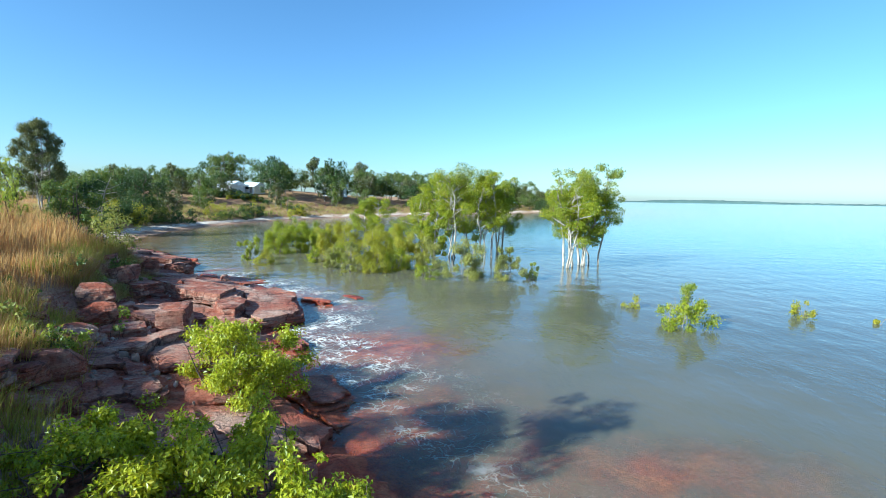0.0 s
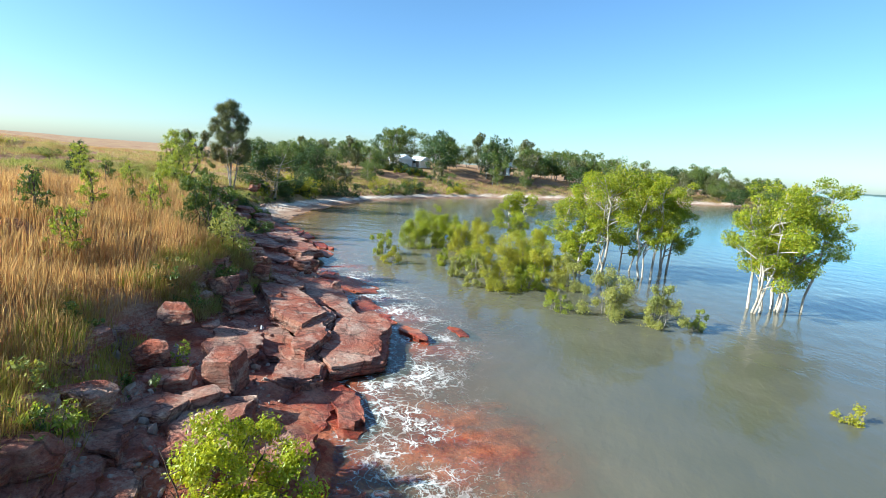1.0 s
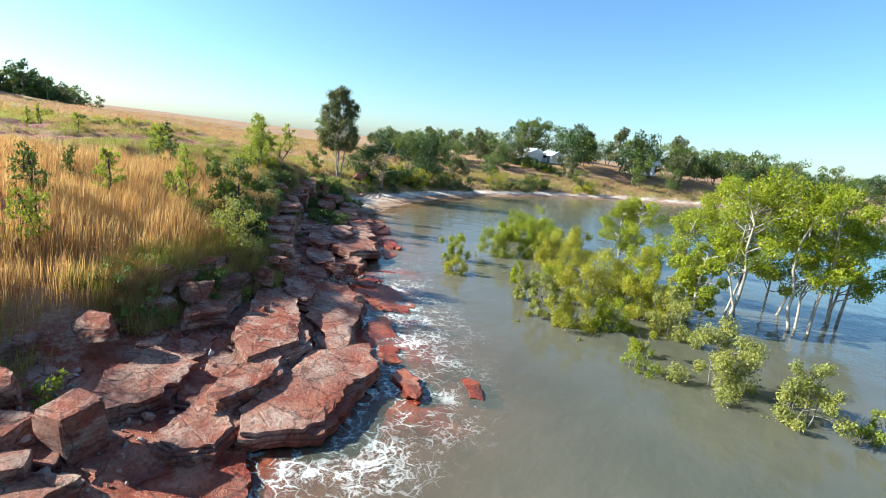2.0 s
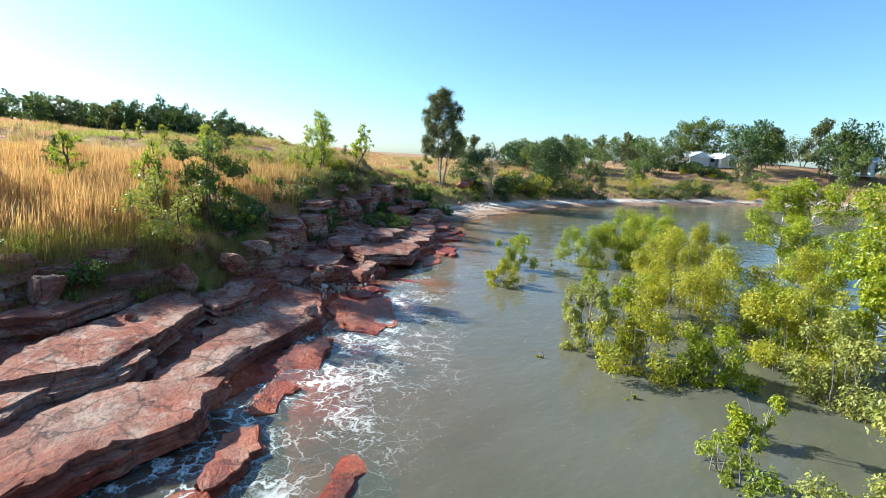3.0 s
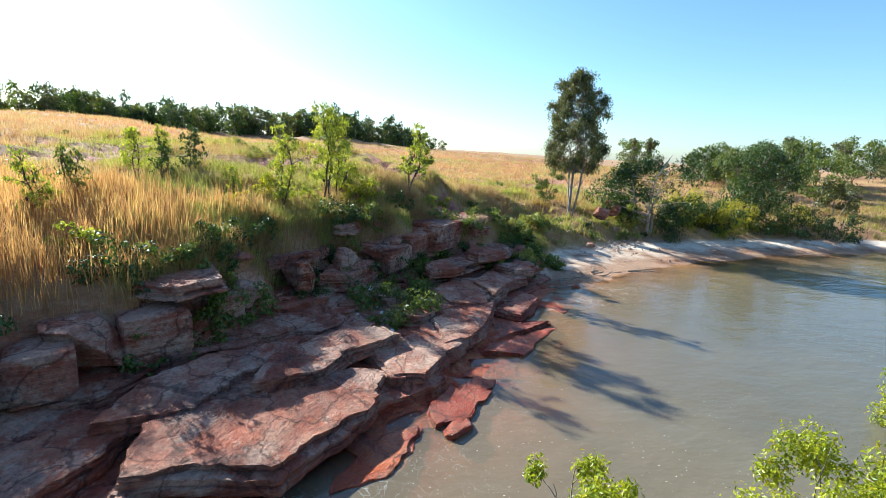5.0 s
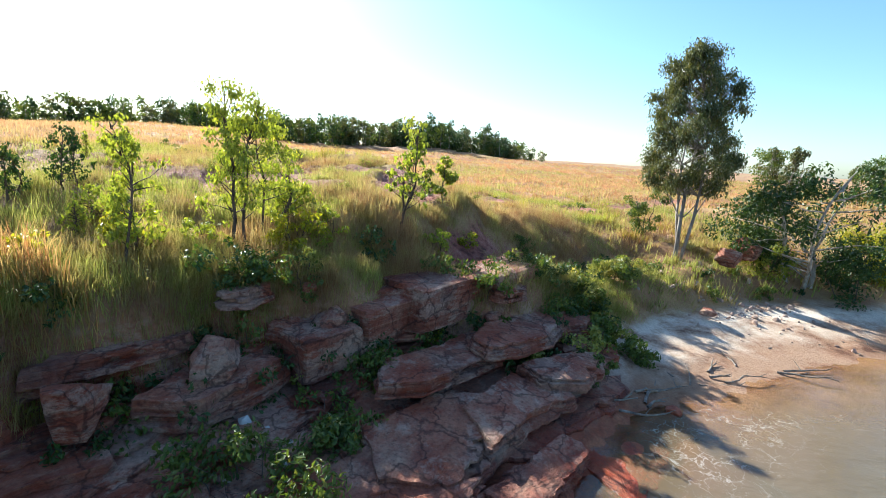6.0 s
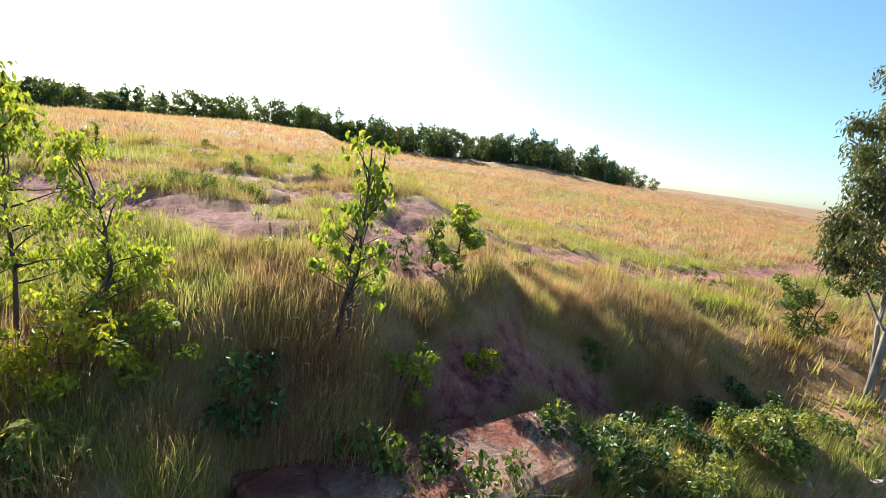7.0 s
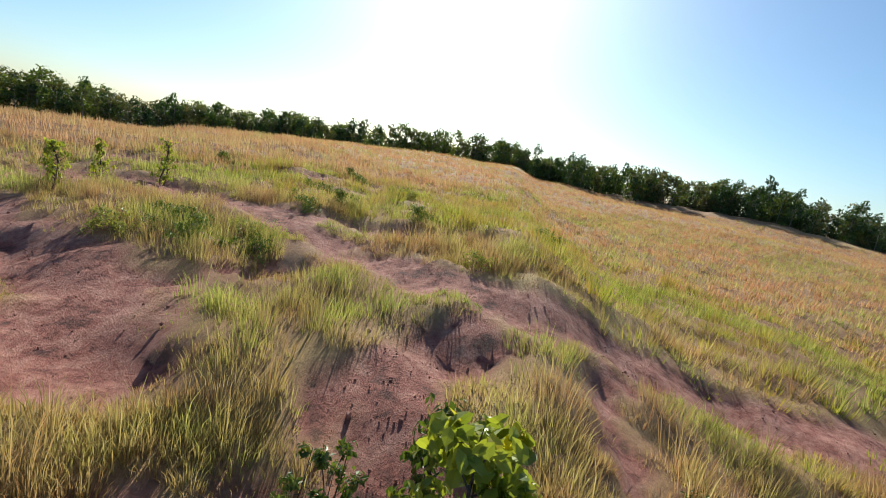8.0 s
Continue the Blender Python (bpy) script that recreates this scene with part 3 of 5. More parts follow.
def limb(rng, start, end, r0, r1, sag=0.08, n=6):
    s, e = np.asarray(start, float), np.asarray(end, float)
    length = np.linalg.norm(e - s)
    u = np.linspace(0, 1, n)[:, None]
    wob = np.cumsum(rng.normal(0, 1, (n, 3)), 0) * u * (1 - u)
    return s + (e - s) * u + wob * length * sag, np.linspace(r0, r1, n)


def leaf_mesh(name, rng, centres, radii, count, size, mat, droop=0.3, slim=0.45, flat=1.0, shell=0.55, round_leaf=False):
    """Many single leaves, each two bent halves, gathered in uneven clumps."""
    centres, radii = np.asarray(centres, float), np.asarray(radii, float)
    pick = rng.choice(len(centres), count, p=radii ** 2 / np.sum(radii ** 2))
    d = rng.normal(0, 1, (count, 3))
    d /= np.linalg.norm(d, axis=1)[:, None]
    rad = radii[pick] * (shell + (1 - shell) * rng.random(count)) * np.where(rng.random(count) < 0.12, 1.25, 1) * rng.uniform(0.55, 1, count) ** 0.3
    pos = centres[pick] + d * rad[:, None] * np.array([1, 1, flat])
    along = d * 0.5 + rng.normal(0, 0.7, (count, 3)) + np.array([0, 0, -droop * 2])
    along /= np.linalg.norm(along, axis=1)[:, None]
    side = np.cross(along, d + rng.normal(0, 0.5, (count, 3)) + np.array([0, 0, 0.8]))
    side /= np.linalg.norm(side, axis=1)[:, None] + 1e-9
    up = np.cross(side, along)
    ln = (size * rng.uniform(0.6, 1.3, count))[:, None]
    a, e = pos - along * ln * 0.5, pos + along * ln * 0.5
    b, c = pos + side * ln * slim * 0.5 + up * ln * 0.10, pos - side * ln * slim * 0.5 + up * ln * 0.10
    if round_leaf:
        b1, c1 = pos - along * ln * 0.22 + side * ln * slim * 0.42 + up * ln * 0.08, pos - along * ln * 0.22 - side * ln * slim * 0.42 + up * ln * 0.08
        b2, c2 = pos + along * ln * 0.18 + side * ln * slim * 0.46 + up * ln * 0.07, pos + along * ln * 0.18 - side * ln * slim * 0.46 + up * ln * 0.07
        e = e - up * ln * 0.12
        v = np.stack([a, b1, b2, e, c2, c1, pos], 1).reshape(-1, 3)
        i = np.arange(count)[:, None] * 7
        faces = np.concatenate([q for k in range(6) for q in (i + 6, i + k, i + (k + 1) % 6)], 1)
        return mesh_of(name, v, faces, 3, mat)
    v = np.stack([a, b, e, c], 1).reshape(-1, 3)
    i = np.arange(count)[:, None] * 4
    faces = np.concatenate([i + 0, i + 1, i + 2, i + 0, i + 2, i + 3], 1)
    return mesh_of(name, v, faces, 3, mat)


def limb_mesh(name, tubes, mat):
    """Limbs as one skin: each is joined by a web of bark to the limb nearest its foot."""
    v, fc, base, stem = [], [], 0, None
    for points, radii, sides in tubes:
        a, b = tube(points, radii, sides)
        if base:
            if len(stem) < 160:
                stem = np.concatenate(v)
            j = int(np.argmin(((stem - np.asarray(points[0])) ** 2).sum(1)))
            fc.append(np.array([[j, (j + 1) % len(stem), base + 1, base]]))
        else:
            stem = a
        v.append(a)
        fc.append(b + base)
        base += len(a)
    return mesh_of(name, np.concatenate(v), np.concatenate(fc), 4, mat, True)


def plant(name, x, y, tall, wide, label, category, leaf, bark, leaves, size, seed, stems=3, bare=0.3, girth=0.05, clumps=14, clump=0.3,
          lean=(0, 0), group="", z=None, droop=0.3, slim=0.45, flat=0.8, shell=0.55, top=0.0, spread=0.35, round_leaf=False):
    """A tree or shrub: stems and limbs in one mesh, all its leaves in another. bare: share of the height without leaves."""
    rng = np.random.RandomState(seed)
    z = max(height(x, y), -0.6) - 0.06 if z is None else z
    root = thing(name, (x, y, z), label, category, group)
    tall = tall + max(0, -0.05 - z) if z < 0 else tall
    tubes, centres, radii = [], [], []
    tips = []
    for s in range(stems):
        a = 6.28318 * (s + rng.uniform(-0.3, 0.3)) / max(stems, 1)
        foot = np.array([math.cos(a), math.sin(a), 0]) * (girth * 1.6 + 0.10 * wide * (stems > 1)) * rng.uniform(0.3, 1)
        h = tall * rng.uniform(0.68, 0.95) if s else tall * 0.95
        head = np.array([math.cos(a) * wide * spread * rng.uniform(0.3, 1) * (stems > 1) + lean[0], math.sin(a) * wide * spread * rng.uniform(0.3, 1) * (stems > 1) + lean[1], h])
        g = girth * rng.uniform(0.65, 1)
        pts, rr = limb(rng, foot - np.array([0, 0, 0.25]), head, g, g * 0.22, 0.035 if tall > 8.6 else 0.10, 8)
        tubes.append((pts, rr, 7 if girth > 0.08 else 5))
        tips.append(pts)
    for c in range(clumps):
        pts = tips[c % stems]
        u = bare + (1 - bare) * (c + rng.uniform(0, 1)) / clumps
        k = min(int(u * 7), 6)
        origin = pts[k] * (1 - (u * 7 - k)) + pts[k + 1] * (u * 7 - k) if k < 7 else pts[7]
        a = rng.uniform(0, 6.28318)
        v = (u - bare) / (1 - bare)
        reach = wide * 0.5 * (0.42 + 0.58 * math.sin(math.pi * min(1, 0.18 + 0.80 * v))) * rng.uniform(0.35, 0.95) * (1 - top * v)
        end = origin + np.array([math.cos(a) * reach, math.sin(a) * reach, tall * rng.uniform(0.0, 0.10)])
        end[2] = min(end[2], tall * 0.97)
        pp, rr = limb(rng, origin - np.array([0, 0, 0.08 * tall * rng.random()]), end, girth * 0.34, girth * 0.08, 0.10, 5)
        tubes.append((pp[::2] if girth < 0.02 else pp, rr[::2] if girth < 0.02 else rr, 4 if girth > 0.06 else 3))
        centres.append(end)
        radii.append(clump * wide * 0.5 * rng.uniform(0.65, 1.15))
        if rng.random() < 0.6:
            centres.append(pp[3] + rng.normal(0, 0.06 * wide, 3))
            radii.append(clump * wide * 0.5 * rng.uniform(0.4, 0.8))
    part("trunk", limb_mesh("trunk", tubes, bark), root)
    part("crown", leaf_mesh("crown", rng, centres, radii, leaves, size, leaf, droop, slim, flat, shell, round_leaf), root)
    return root


# ---- rock ----
def ragged(rng, corners, pitch=0.15, rough=0.03):
    """The outline through corners, with points every pitch metres and small breaks along its straight sides."""
    out = []
    for p, q in zip(corners, np.roll(corners, -1, 0)):
        run = q - p
        n = max(2, int(np.hypot(*run) / pitch))
        side = np.array([run[1], -run[0]]) / (np.hypot(*run) + 1e-9)
        u = np.arange(n) / n
        off = rough * (rng.normal(0, 0.6, n) + np.repeat(rng.normal(0, 1.0, n // 3 + 1), 3)[:n])
        off[0] = 0
        out.append(p + u[:, None] * run + off[:, None] * side)
    return np.concatenate(out)


def plate_mesh(name, rng, corners, thick, layers=3, dip=(0.0, 0.0)):
    """A slab of bedded stone over an outline round the middle: thin beds with broken risers, each lower one reaching a little
    further out, and a top that flakes off in shallow steps. The top lies at height 0."""
    edge = ragged(rng, np.asarray(corners, float))
    n = len(edge)
    away = np.hypot(edge[:, 0], edge[:, 1])
    inward = -edge / (away[:, None] + 1e-9)
    reach = np.median(away)
    cuts = np.sort(rng.uniform(0.15, 0.85, layers - 1))
    levels = np.concatenate([[-thick], -thick + thick * cuts, [0.0]])
    rings = []
    for k in range(layers):
        back = np.full(n, (k * 0.045 + rng.uniform(0, 0.03)) * min(1.0, reach))
        for _ in range(rng.randint(1, 4) if k else 0):  # bites where the bed has broken away
            at, half, deep = rng.randint(n), rng.randint(2, max(3, n // 6)), rng.uniform(0.05, 0.30) * min(0.9, reach)
            back[(np.arange(at - half, at + half)) % n] += deep
        back = np.minimum(back + 0.02 * np.abs(rng.normal(0, 1, n)), away * 0.6)
        ring = edge + inward * back[:, None]
        under = edge + inward * (back + 0.03 + 0.02 * rng.random(n))[:, None]
        lo, hi = levels[k], levels[k + 1]
        rings += [(under, np.full(n, lo)), (ring, np.full(n, lo + 0.3 * (hi - lo)) + rng.normal(0, 0.008, n)), (ring + inward * 0.012, np.full(n, hi) + rng.normal(0, 0.006, n))]
    last = rings[-1][0]
    off = rng.uniform(-50, 50, 2)
    for f in (0.96, 0.88, 0.76, 0.62, 0.48, 0.34, 0.2, 0.08, 0.0):
        xy = last * f
        up = np.array([noise.noise(Vector((x * 0.8 + off[0], y * 1.3 + off[1], 0))) for x, y in xy])
        rings.append((xy, 0.07 * up * min(1.0, (1 - f) * 4) + rng.normal(0, 0.006, n) * (f > 0.9)))
    v = np.concatenate([np.column_stack([xy, z + xy[:, 0] * dip[0] + xy[:, 1] * dip[1]]) for xy, z in rings])
    k = np.arange(n)
    fc = [np.stack([i * n + k, i * n + (k + 1) % n, (i + 1) * n + (k + 1) % n, (i + 1) * n + k], 1) for i in range(len(rings) - 1)]
    return mesh_of(name, v, np.concatenate(fc), 4, ROCK)


def slab_mesh(name, rng, long, wide, thick, layers=3):
    """A lone slab with an angular outline."""
    n = rng.randint(6, 10)
    a = np.sort((np.arange(n) + rng.uniform(-0.36, 0.36, n)) * 6.28318 / n)
    r = rng.uniform(0.74, 1.10, n) / (np.abs(np.cos(a)) ** 4 + np.abs(np.sin(a)) ** 4) ** 0.25
    return plate_mesh(name, rng, np.stack([r * np.cos(a) * long / 2, r * np.sin(a) * wide / 2], 1), thick, layers)


def boulder_mesh(name, rng, size, mat, detail=3, boxy=0.5, rough=0.10):
    bm = bmesh.new()
    bmesh.ops.create_icosphere(bm, subdivisions=detail, radius=1)
    cuts = [(Vector(rng.normal(0, 1, 3)).normalized(), rng.uniform(0.52, 0.86)) for _ in range(14)]
    off = Vector(rng.uniform(-50, 50, 3))
    for q in bm.verts:
        p = q.co.copy()
        m = max(abs(p.x), abs(p.y), abs(p.z))
        p = p * ((1 - boxy) + boxy * 0.85 / m)
        for nrm, lim in cuts:
            over = p.dot(nrm) - lim
            if over > 0:
                p -= nrm * over * 0.92
        p += p.normalized() * rough * (noise.noise(p * 2.2 + off) + 0.5 * noise.noise(p * 6 + off))
        q.co = Vector((p.x * size[0], p.y * size[1], p.z * size[2])) * 0.5
    me = bpy.data.meshes.new(name)
    bm.to_mesh(me)
    bm.free()
    me.materials.append(mat)
    return me


# ---- grass ----
def blades(name, rng, x, y, tall, width, mat, lean=0.35, parts=2, z=None, out=None):
    """Blades of grass, one tapering bent strip each, as one mesh."""
    n = len(x)
    z = on_ground(x, y)[0] - 0.03 if z is None else z
    a, tilt = rng.uniform(0, 6.28318, n), np.abs(rng.normal(0, lean, n))
    tx, ty = np.cos(a) * tilt + 0.10, np.sin(a) * tilt + 0.06
    if out is not None:
        tx, ty = tx * 0.5 + out[0], ty * 0.5 + out[1]
    b = rng.uniform(0, 6.28318, n)
    sx, sy = np.cos(b) * width * 0.5, np.sin(b) * width * 0.5
    foot = np.stack([x, y, z], 1)
    mid = foot + np.stack([tx * tall * 0.35, ty * tall * 0.35, tall * 0.60], 1)
    tip = foot + np.stack([tx * tall * 1.0, ty * tall * 1.0, tall * (1.0 - 0.25 * np.minimum(tilt, 1))], 1)
    s = np.stack([sx, sy, np.zeros(n)], 1)
    if parts == 1:
        v = np.stack([foot - s, foot + s, tip], 1).reshape(-1, 3)
        return new(name, mesh_of(name, v, np.arange(n * 3), 3, mat))
    v = np.stack([foot - s, foot + s, mid + s * 0.8, mid - s * 0.8, tip], 1).reshape(-1, 3)
    i = np.arange(n)[:, None] * 5
    faces = np.concatenate([i, i + 1, i + 2, i, i + 2, i + 3, i + 3, i + 2, i + 4], 1)
    return new(name, mesh_of(name, v, faces, 3, mat))


# ---- rock slabs of the shelf: x, y, top, long, wide, thick, turn, tilt ----
SLABS = [
    (-7.3, 17.3, 0.58, 4.3, 2.5, 0.5, 118, 5), (-8.7, 16.7, 0.85, 3.8, 1.4, 0.42, 124, 4), (-10.8, 17.9, 1.0, 4.8, 2.0, 0.5, 143, 4), (-12.1, 21.3, 0.46, 5.2, 2.1, 0.42, 146, 6),
    (-12.0, 23.9, 0.10, 4.0, 1.9, 0.3, 150, 2), (-6.4, 19.5, 0.2, 1.9, 0.8, 0.22, 150, 4), (-5.2, 20.9, 0.07, 1.3, 0.9, 0.25, 140, 3), (-8.3, 20.5, 0.10, 1.6, 0.9, 0.25, 140, 4),
    (-9.5, 19.3, 0.55, 2.6, 1.3, 0.4, 140, 5), (-13.6, 20.6, 0.90, 3.4, 1.6, 0.5, 140, 4), (-15.9, 22.9, 0.70, 3.2, 1.7, 0.45, 148, 4), (-17.6, 24.4, 0.80, 3.4, 1.8, 0.4, 150, 5),
    (-18.8, 27.3, 0.80, 5.0, 2.9, 0.5, 146, 9), (-19.9, 26.2, 1.05, 4.2, 1.5, 0.35, 148, 6), (-21.2, 28.4, 1.0, 4.4, 1.6, 0.35, 142, 5), (-22.3, 31.0, 0.55, 4.4, 1.9, 0.4, 146, 5),
    (-24.0, 32.2, 0.60, 4.0, 1.9, 0.4, 150, 6), (-18.1, 29.5, 0.12, 2.4, 1.0, 0.25, 142, 4), (-20.2, 31.6, 0.15, 2.6, 1.0, 0.3, 140, 5), (-14.2, 24.8, 0.16, 2.0, 1.5, 0.3, 120, 4),
    (-6.1, 13.0, 0.20, 2.8, 1.7, 0.3, 108, 5), (-9.3, 13.9, 0.85, 3.0, 1.8, 0.5, 125, 6), (-7.6, 14.6, 0.55, 2.6, 1.5, 0.4, 120, 5),
    (-25.2, 31.6, 0.75, 3.2, 1.6, 0.4, 140, 6), (-26.9, 33.2, 0.75, 3.8, 2.5, 0.5, 150, 7), (-28.3, 34.6, 0.80, 3.2, 1.7, 0.4, 142, 6), (-26.3, 34.9, 0.35, 3.0, 1.1, 0.3, 145, 6),
    (-29.4, 33.3, 1.3, 4.2, 1.8, 0.4, 142, 4), (-30.9, 34.9, 1.55, 3.8, 1.7, 0.4, 140, 4), (-29.9, 36.0, 1.0, 2.6, 1.5, 0.4, 135, 5), (-32.2, 36.3, 1.35, 2.4, 1.2, 0.35, 130, 5),
    (-32.1, 33.1, 2.40, 6.6, 2.0, 0.95, 142, 2), (-29.3, 30.7, 2.0, 3.4, 1.5, 0.8, 142, 3), (-26.8, 28.8, 1.6, 3.0, 1.3, 0.7, 140, 4),
    (-4.9, 10.9, 0.45, 2.4, 1.5, 0.4, 120, 6), (-6.6, 10.6, 0.75, 2.6, 1.7, 0.5, 120, 5), (-12.5, 17.0, 1.25, 3.2, 1.4, 0.45, 135, 4), (-3.0, 10.2, 0.25, 2.0, 1.2, 0.3, 120, 4),
]
for i, (x, y, top, long, wide, thick, turn, tilt) in enumerate(SLABS):
    rng = np.random.RandomState(100 + i)
    ob = new("rock_slab", slab_mesh("rock_slab", rng, long * 1.18, wide * 1.12, max(0.22, thick * 0.8), rng.randint(3, 6)))
    ob.matrix_world = pose(x, y, top - 0.06, tilt * 0.8, rng.uniform(-2, 2), turn)
    tagged(ob, "low wet rust-red sandstone slab at the waterline" if top < 0.3 else "weathered pink and red bedded sandstone slab", "rock", "shore rock slabs")


def clip(poly, px, py, nx, ny):
    """The part of a convex outline behind a line through a point with that normal."""
    out = []
    for (ax, ay), (bx, by) in zip(poly, poly[1:] + poly[:1]):
        da, db = (ax - px) * nx + (ay - py) * ny, (bx - px) * nx + (by - py) * ny
        if da <= 0:
            out.append((ax, ay))
        if da * db < 0:
            u = da / (da - db)
            out.append((ax + u * (bx - ax), ay + u * (by - ay)))
    return out


def pavement_of_slabs():
    """The jointed rock shelf: slabs parted by cracks, longer along the shore than across it, each on its own bed."""
    rng = np.random.RandomState(77)
    turn, long, across = radians(138), 2.1, 1.05
    ca, sa = math.cos(turn), math.sin(turn)
    a, b = np.meshgrid(np.arange(-12, 42), np.arange(-14, 16))
    u = a.ravel() + rng.uniform(-0.42, 0.42, a.size)
    w = b.ravel() + rng.uniform(-0.42, 0.42, a.size)
    keep = rng.random(a.size) > 0.30
    u, w = u[keep], w[keep]
    x, y = -1 + u * long * ca - w * across * sa, 8 + u * long * sa + w * across * ca
    z, inland, beach, _, _, past = land(x, y)
    _, _, along = nearest(x, y, SHORE)
    use = (along > 4.6) & (along < 18.4) & (inland > -0.7) & (past < 0.5) & (beach < 0.2)
    for q in np.where(use)[0]:
        if any(((x[q] - e[0]) * math.cos(radians(e[6])) + (y[q] - e[1]) * math.sin(radians(e[6]))) ** 2 / (0.42 * e[3]) ** 2
               + ((y[q] - e[1]) * math.cos(radians(e[6])) - (x[q] - e[0]) * math.sin(radians(e[6]))) ** 2 / (0.42 * e[4]) ** 2 < 1 for e in SLABS):
            continue
        poly = [(-1.6, -1.6), (1.6, -1.6), (1.6, 1.6), (-1.6, 1.6)]
        for o in np.where((np.abs(u - u[q]) < 3.2) & (np.abs(w - w[q]) < 3.2))[0]:
            if o != q:
                du, dw = u[o] - u[q], w[o] - w[q]
                poly = clip(poly, du / 2, dw / 2, du, dw)
        c = np.array(poly)
        c = np.stack([c[:, 0] * long, c[:, 1] * across], 1)
        mid = c.mean(0)
        c = (c - mid) * rng.uniform(0.90, 0.97)
        mx, my = x[q] + mid[0] * ca - mid[1] * sa, y[q] + mid[0] * sa + mid[1] * ca
        top = height(mx, my)
        top = 0.5 * top + 0.5 * round(top / 0.2) * 0.2 + rng.uniform(0.00, 0.15)
        ob = new("rock_slab", plate_mesh("rock_slab", rng, c, rng.uniform(0.26, 0.42), rng.randint(2, 5)))
        ob.matrix_world = pose(mx, my, top, rng.normal(3, 3), rng.normal(0, 2.2), 138)
        tagged(ob, "low wet rust-red sandstone slab at the waterline" if top < 0.25 else "jointed red and pink sandstone slab of the shore shelf", "rock", "shore rock slabs")


pavement_of_slabs()

rng = np.random.RandomState(80)
for k0, k1, rows, lift in ((4.4, 12.4, (-0.5, 0.2, 0.9), 0.0), (14.8, 18.3, (-0.35, 0.25, 0.8), 0.12)):  # broken ledges stepping up the bank
    for row in rows:
        k = k0
        while k < k1:
            a, b = SHORE[int(k)], SHORE[int(k) + 1]
            u = k - int(k)
            dx, dy = b[0] - a[0], b[1] - a[1]
            ln = math.hypot(dx, dy)
            off = a[2] * (1 - u) + b[2] * u + row + rng.normal(0, 0.12)
            x, y = a[0] + u * dx - dy / ln * off, a[1] + u * dy + dx / ln * off
            long = rng.uniform(1.4, 3.2)
            ob = new("rock_slab", slab_mesh("rock_slab", rng, long, rng.uniform(0.9, 1.4), 0.34, rng.randint(3, 5)))
            ob.matrix_world = pose(x, y, height(x, y) + 0.06 + lift, rng.uniform(-2, 5), rng.uniform(-3, 3), math.degrees(math.atan2(dy, dx)) + rng.normal(0, 7))
            tagged(ob, "pink and brown sandstone ledge in the grassy bank", "rock", "bank ledges")
            k += long * 0.85 / ln

rng = np.random.RandomState(79)
for row in range(3):  # the bedded face of the bank
    k = 12.6
    while k < 18.3:
        a, b = SHORE[int(k)], SHORE[int(k) + 1]
        u = k - int(k)
        dx, dy = b[0] - a[0], b[1] - a[1]
        ln = math.hypot(dx, dy)
        off = a[2] * (1 - u) + b[2] * u + (-2.3, -1.3, -0.3)[row] + rng.normal(0, 0.2)
        x, y = a[0] + u * dx - dy / ln * off, a[1] + u * dy + dx / ln * off
        long = rng.uniform(2.4, 5.0)
        ob = new("rock_slab", slab_mesh("rock_slab", rng, long, rng.uniform(1.3, 1.9), 0.32, rng.randint(3, 5)))
        ob.matrix_world = pose(x, y, height(x, y) + 0.10 + rng.normal(0, 0.03), rng.uniform(0, 4), rng.uniform(-3, 3), math.degrees(math.atan2(dy, dx)) + rng.normal(0, 7))
        tagged(ob, "dark red bedded sandstone ledge in the bank", "rock", "bank ledges")
        k += long * 0.7 / ln

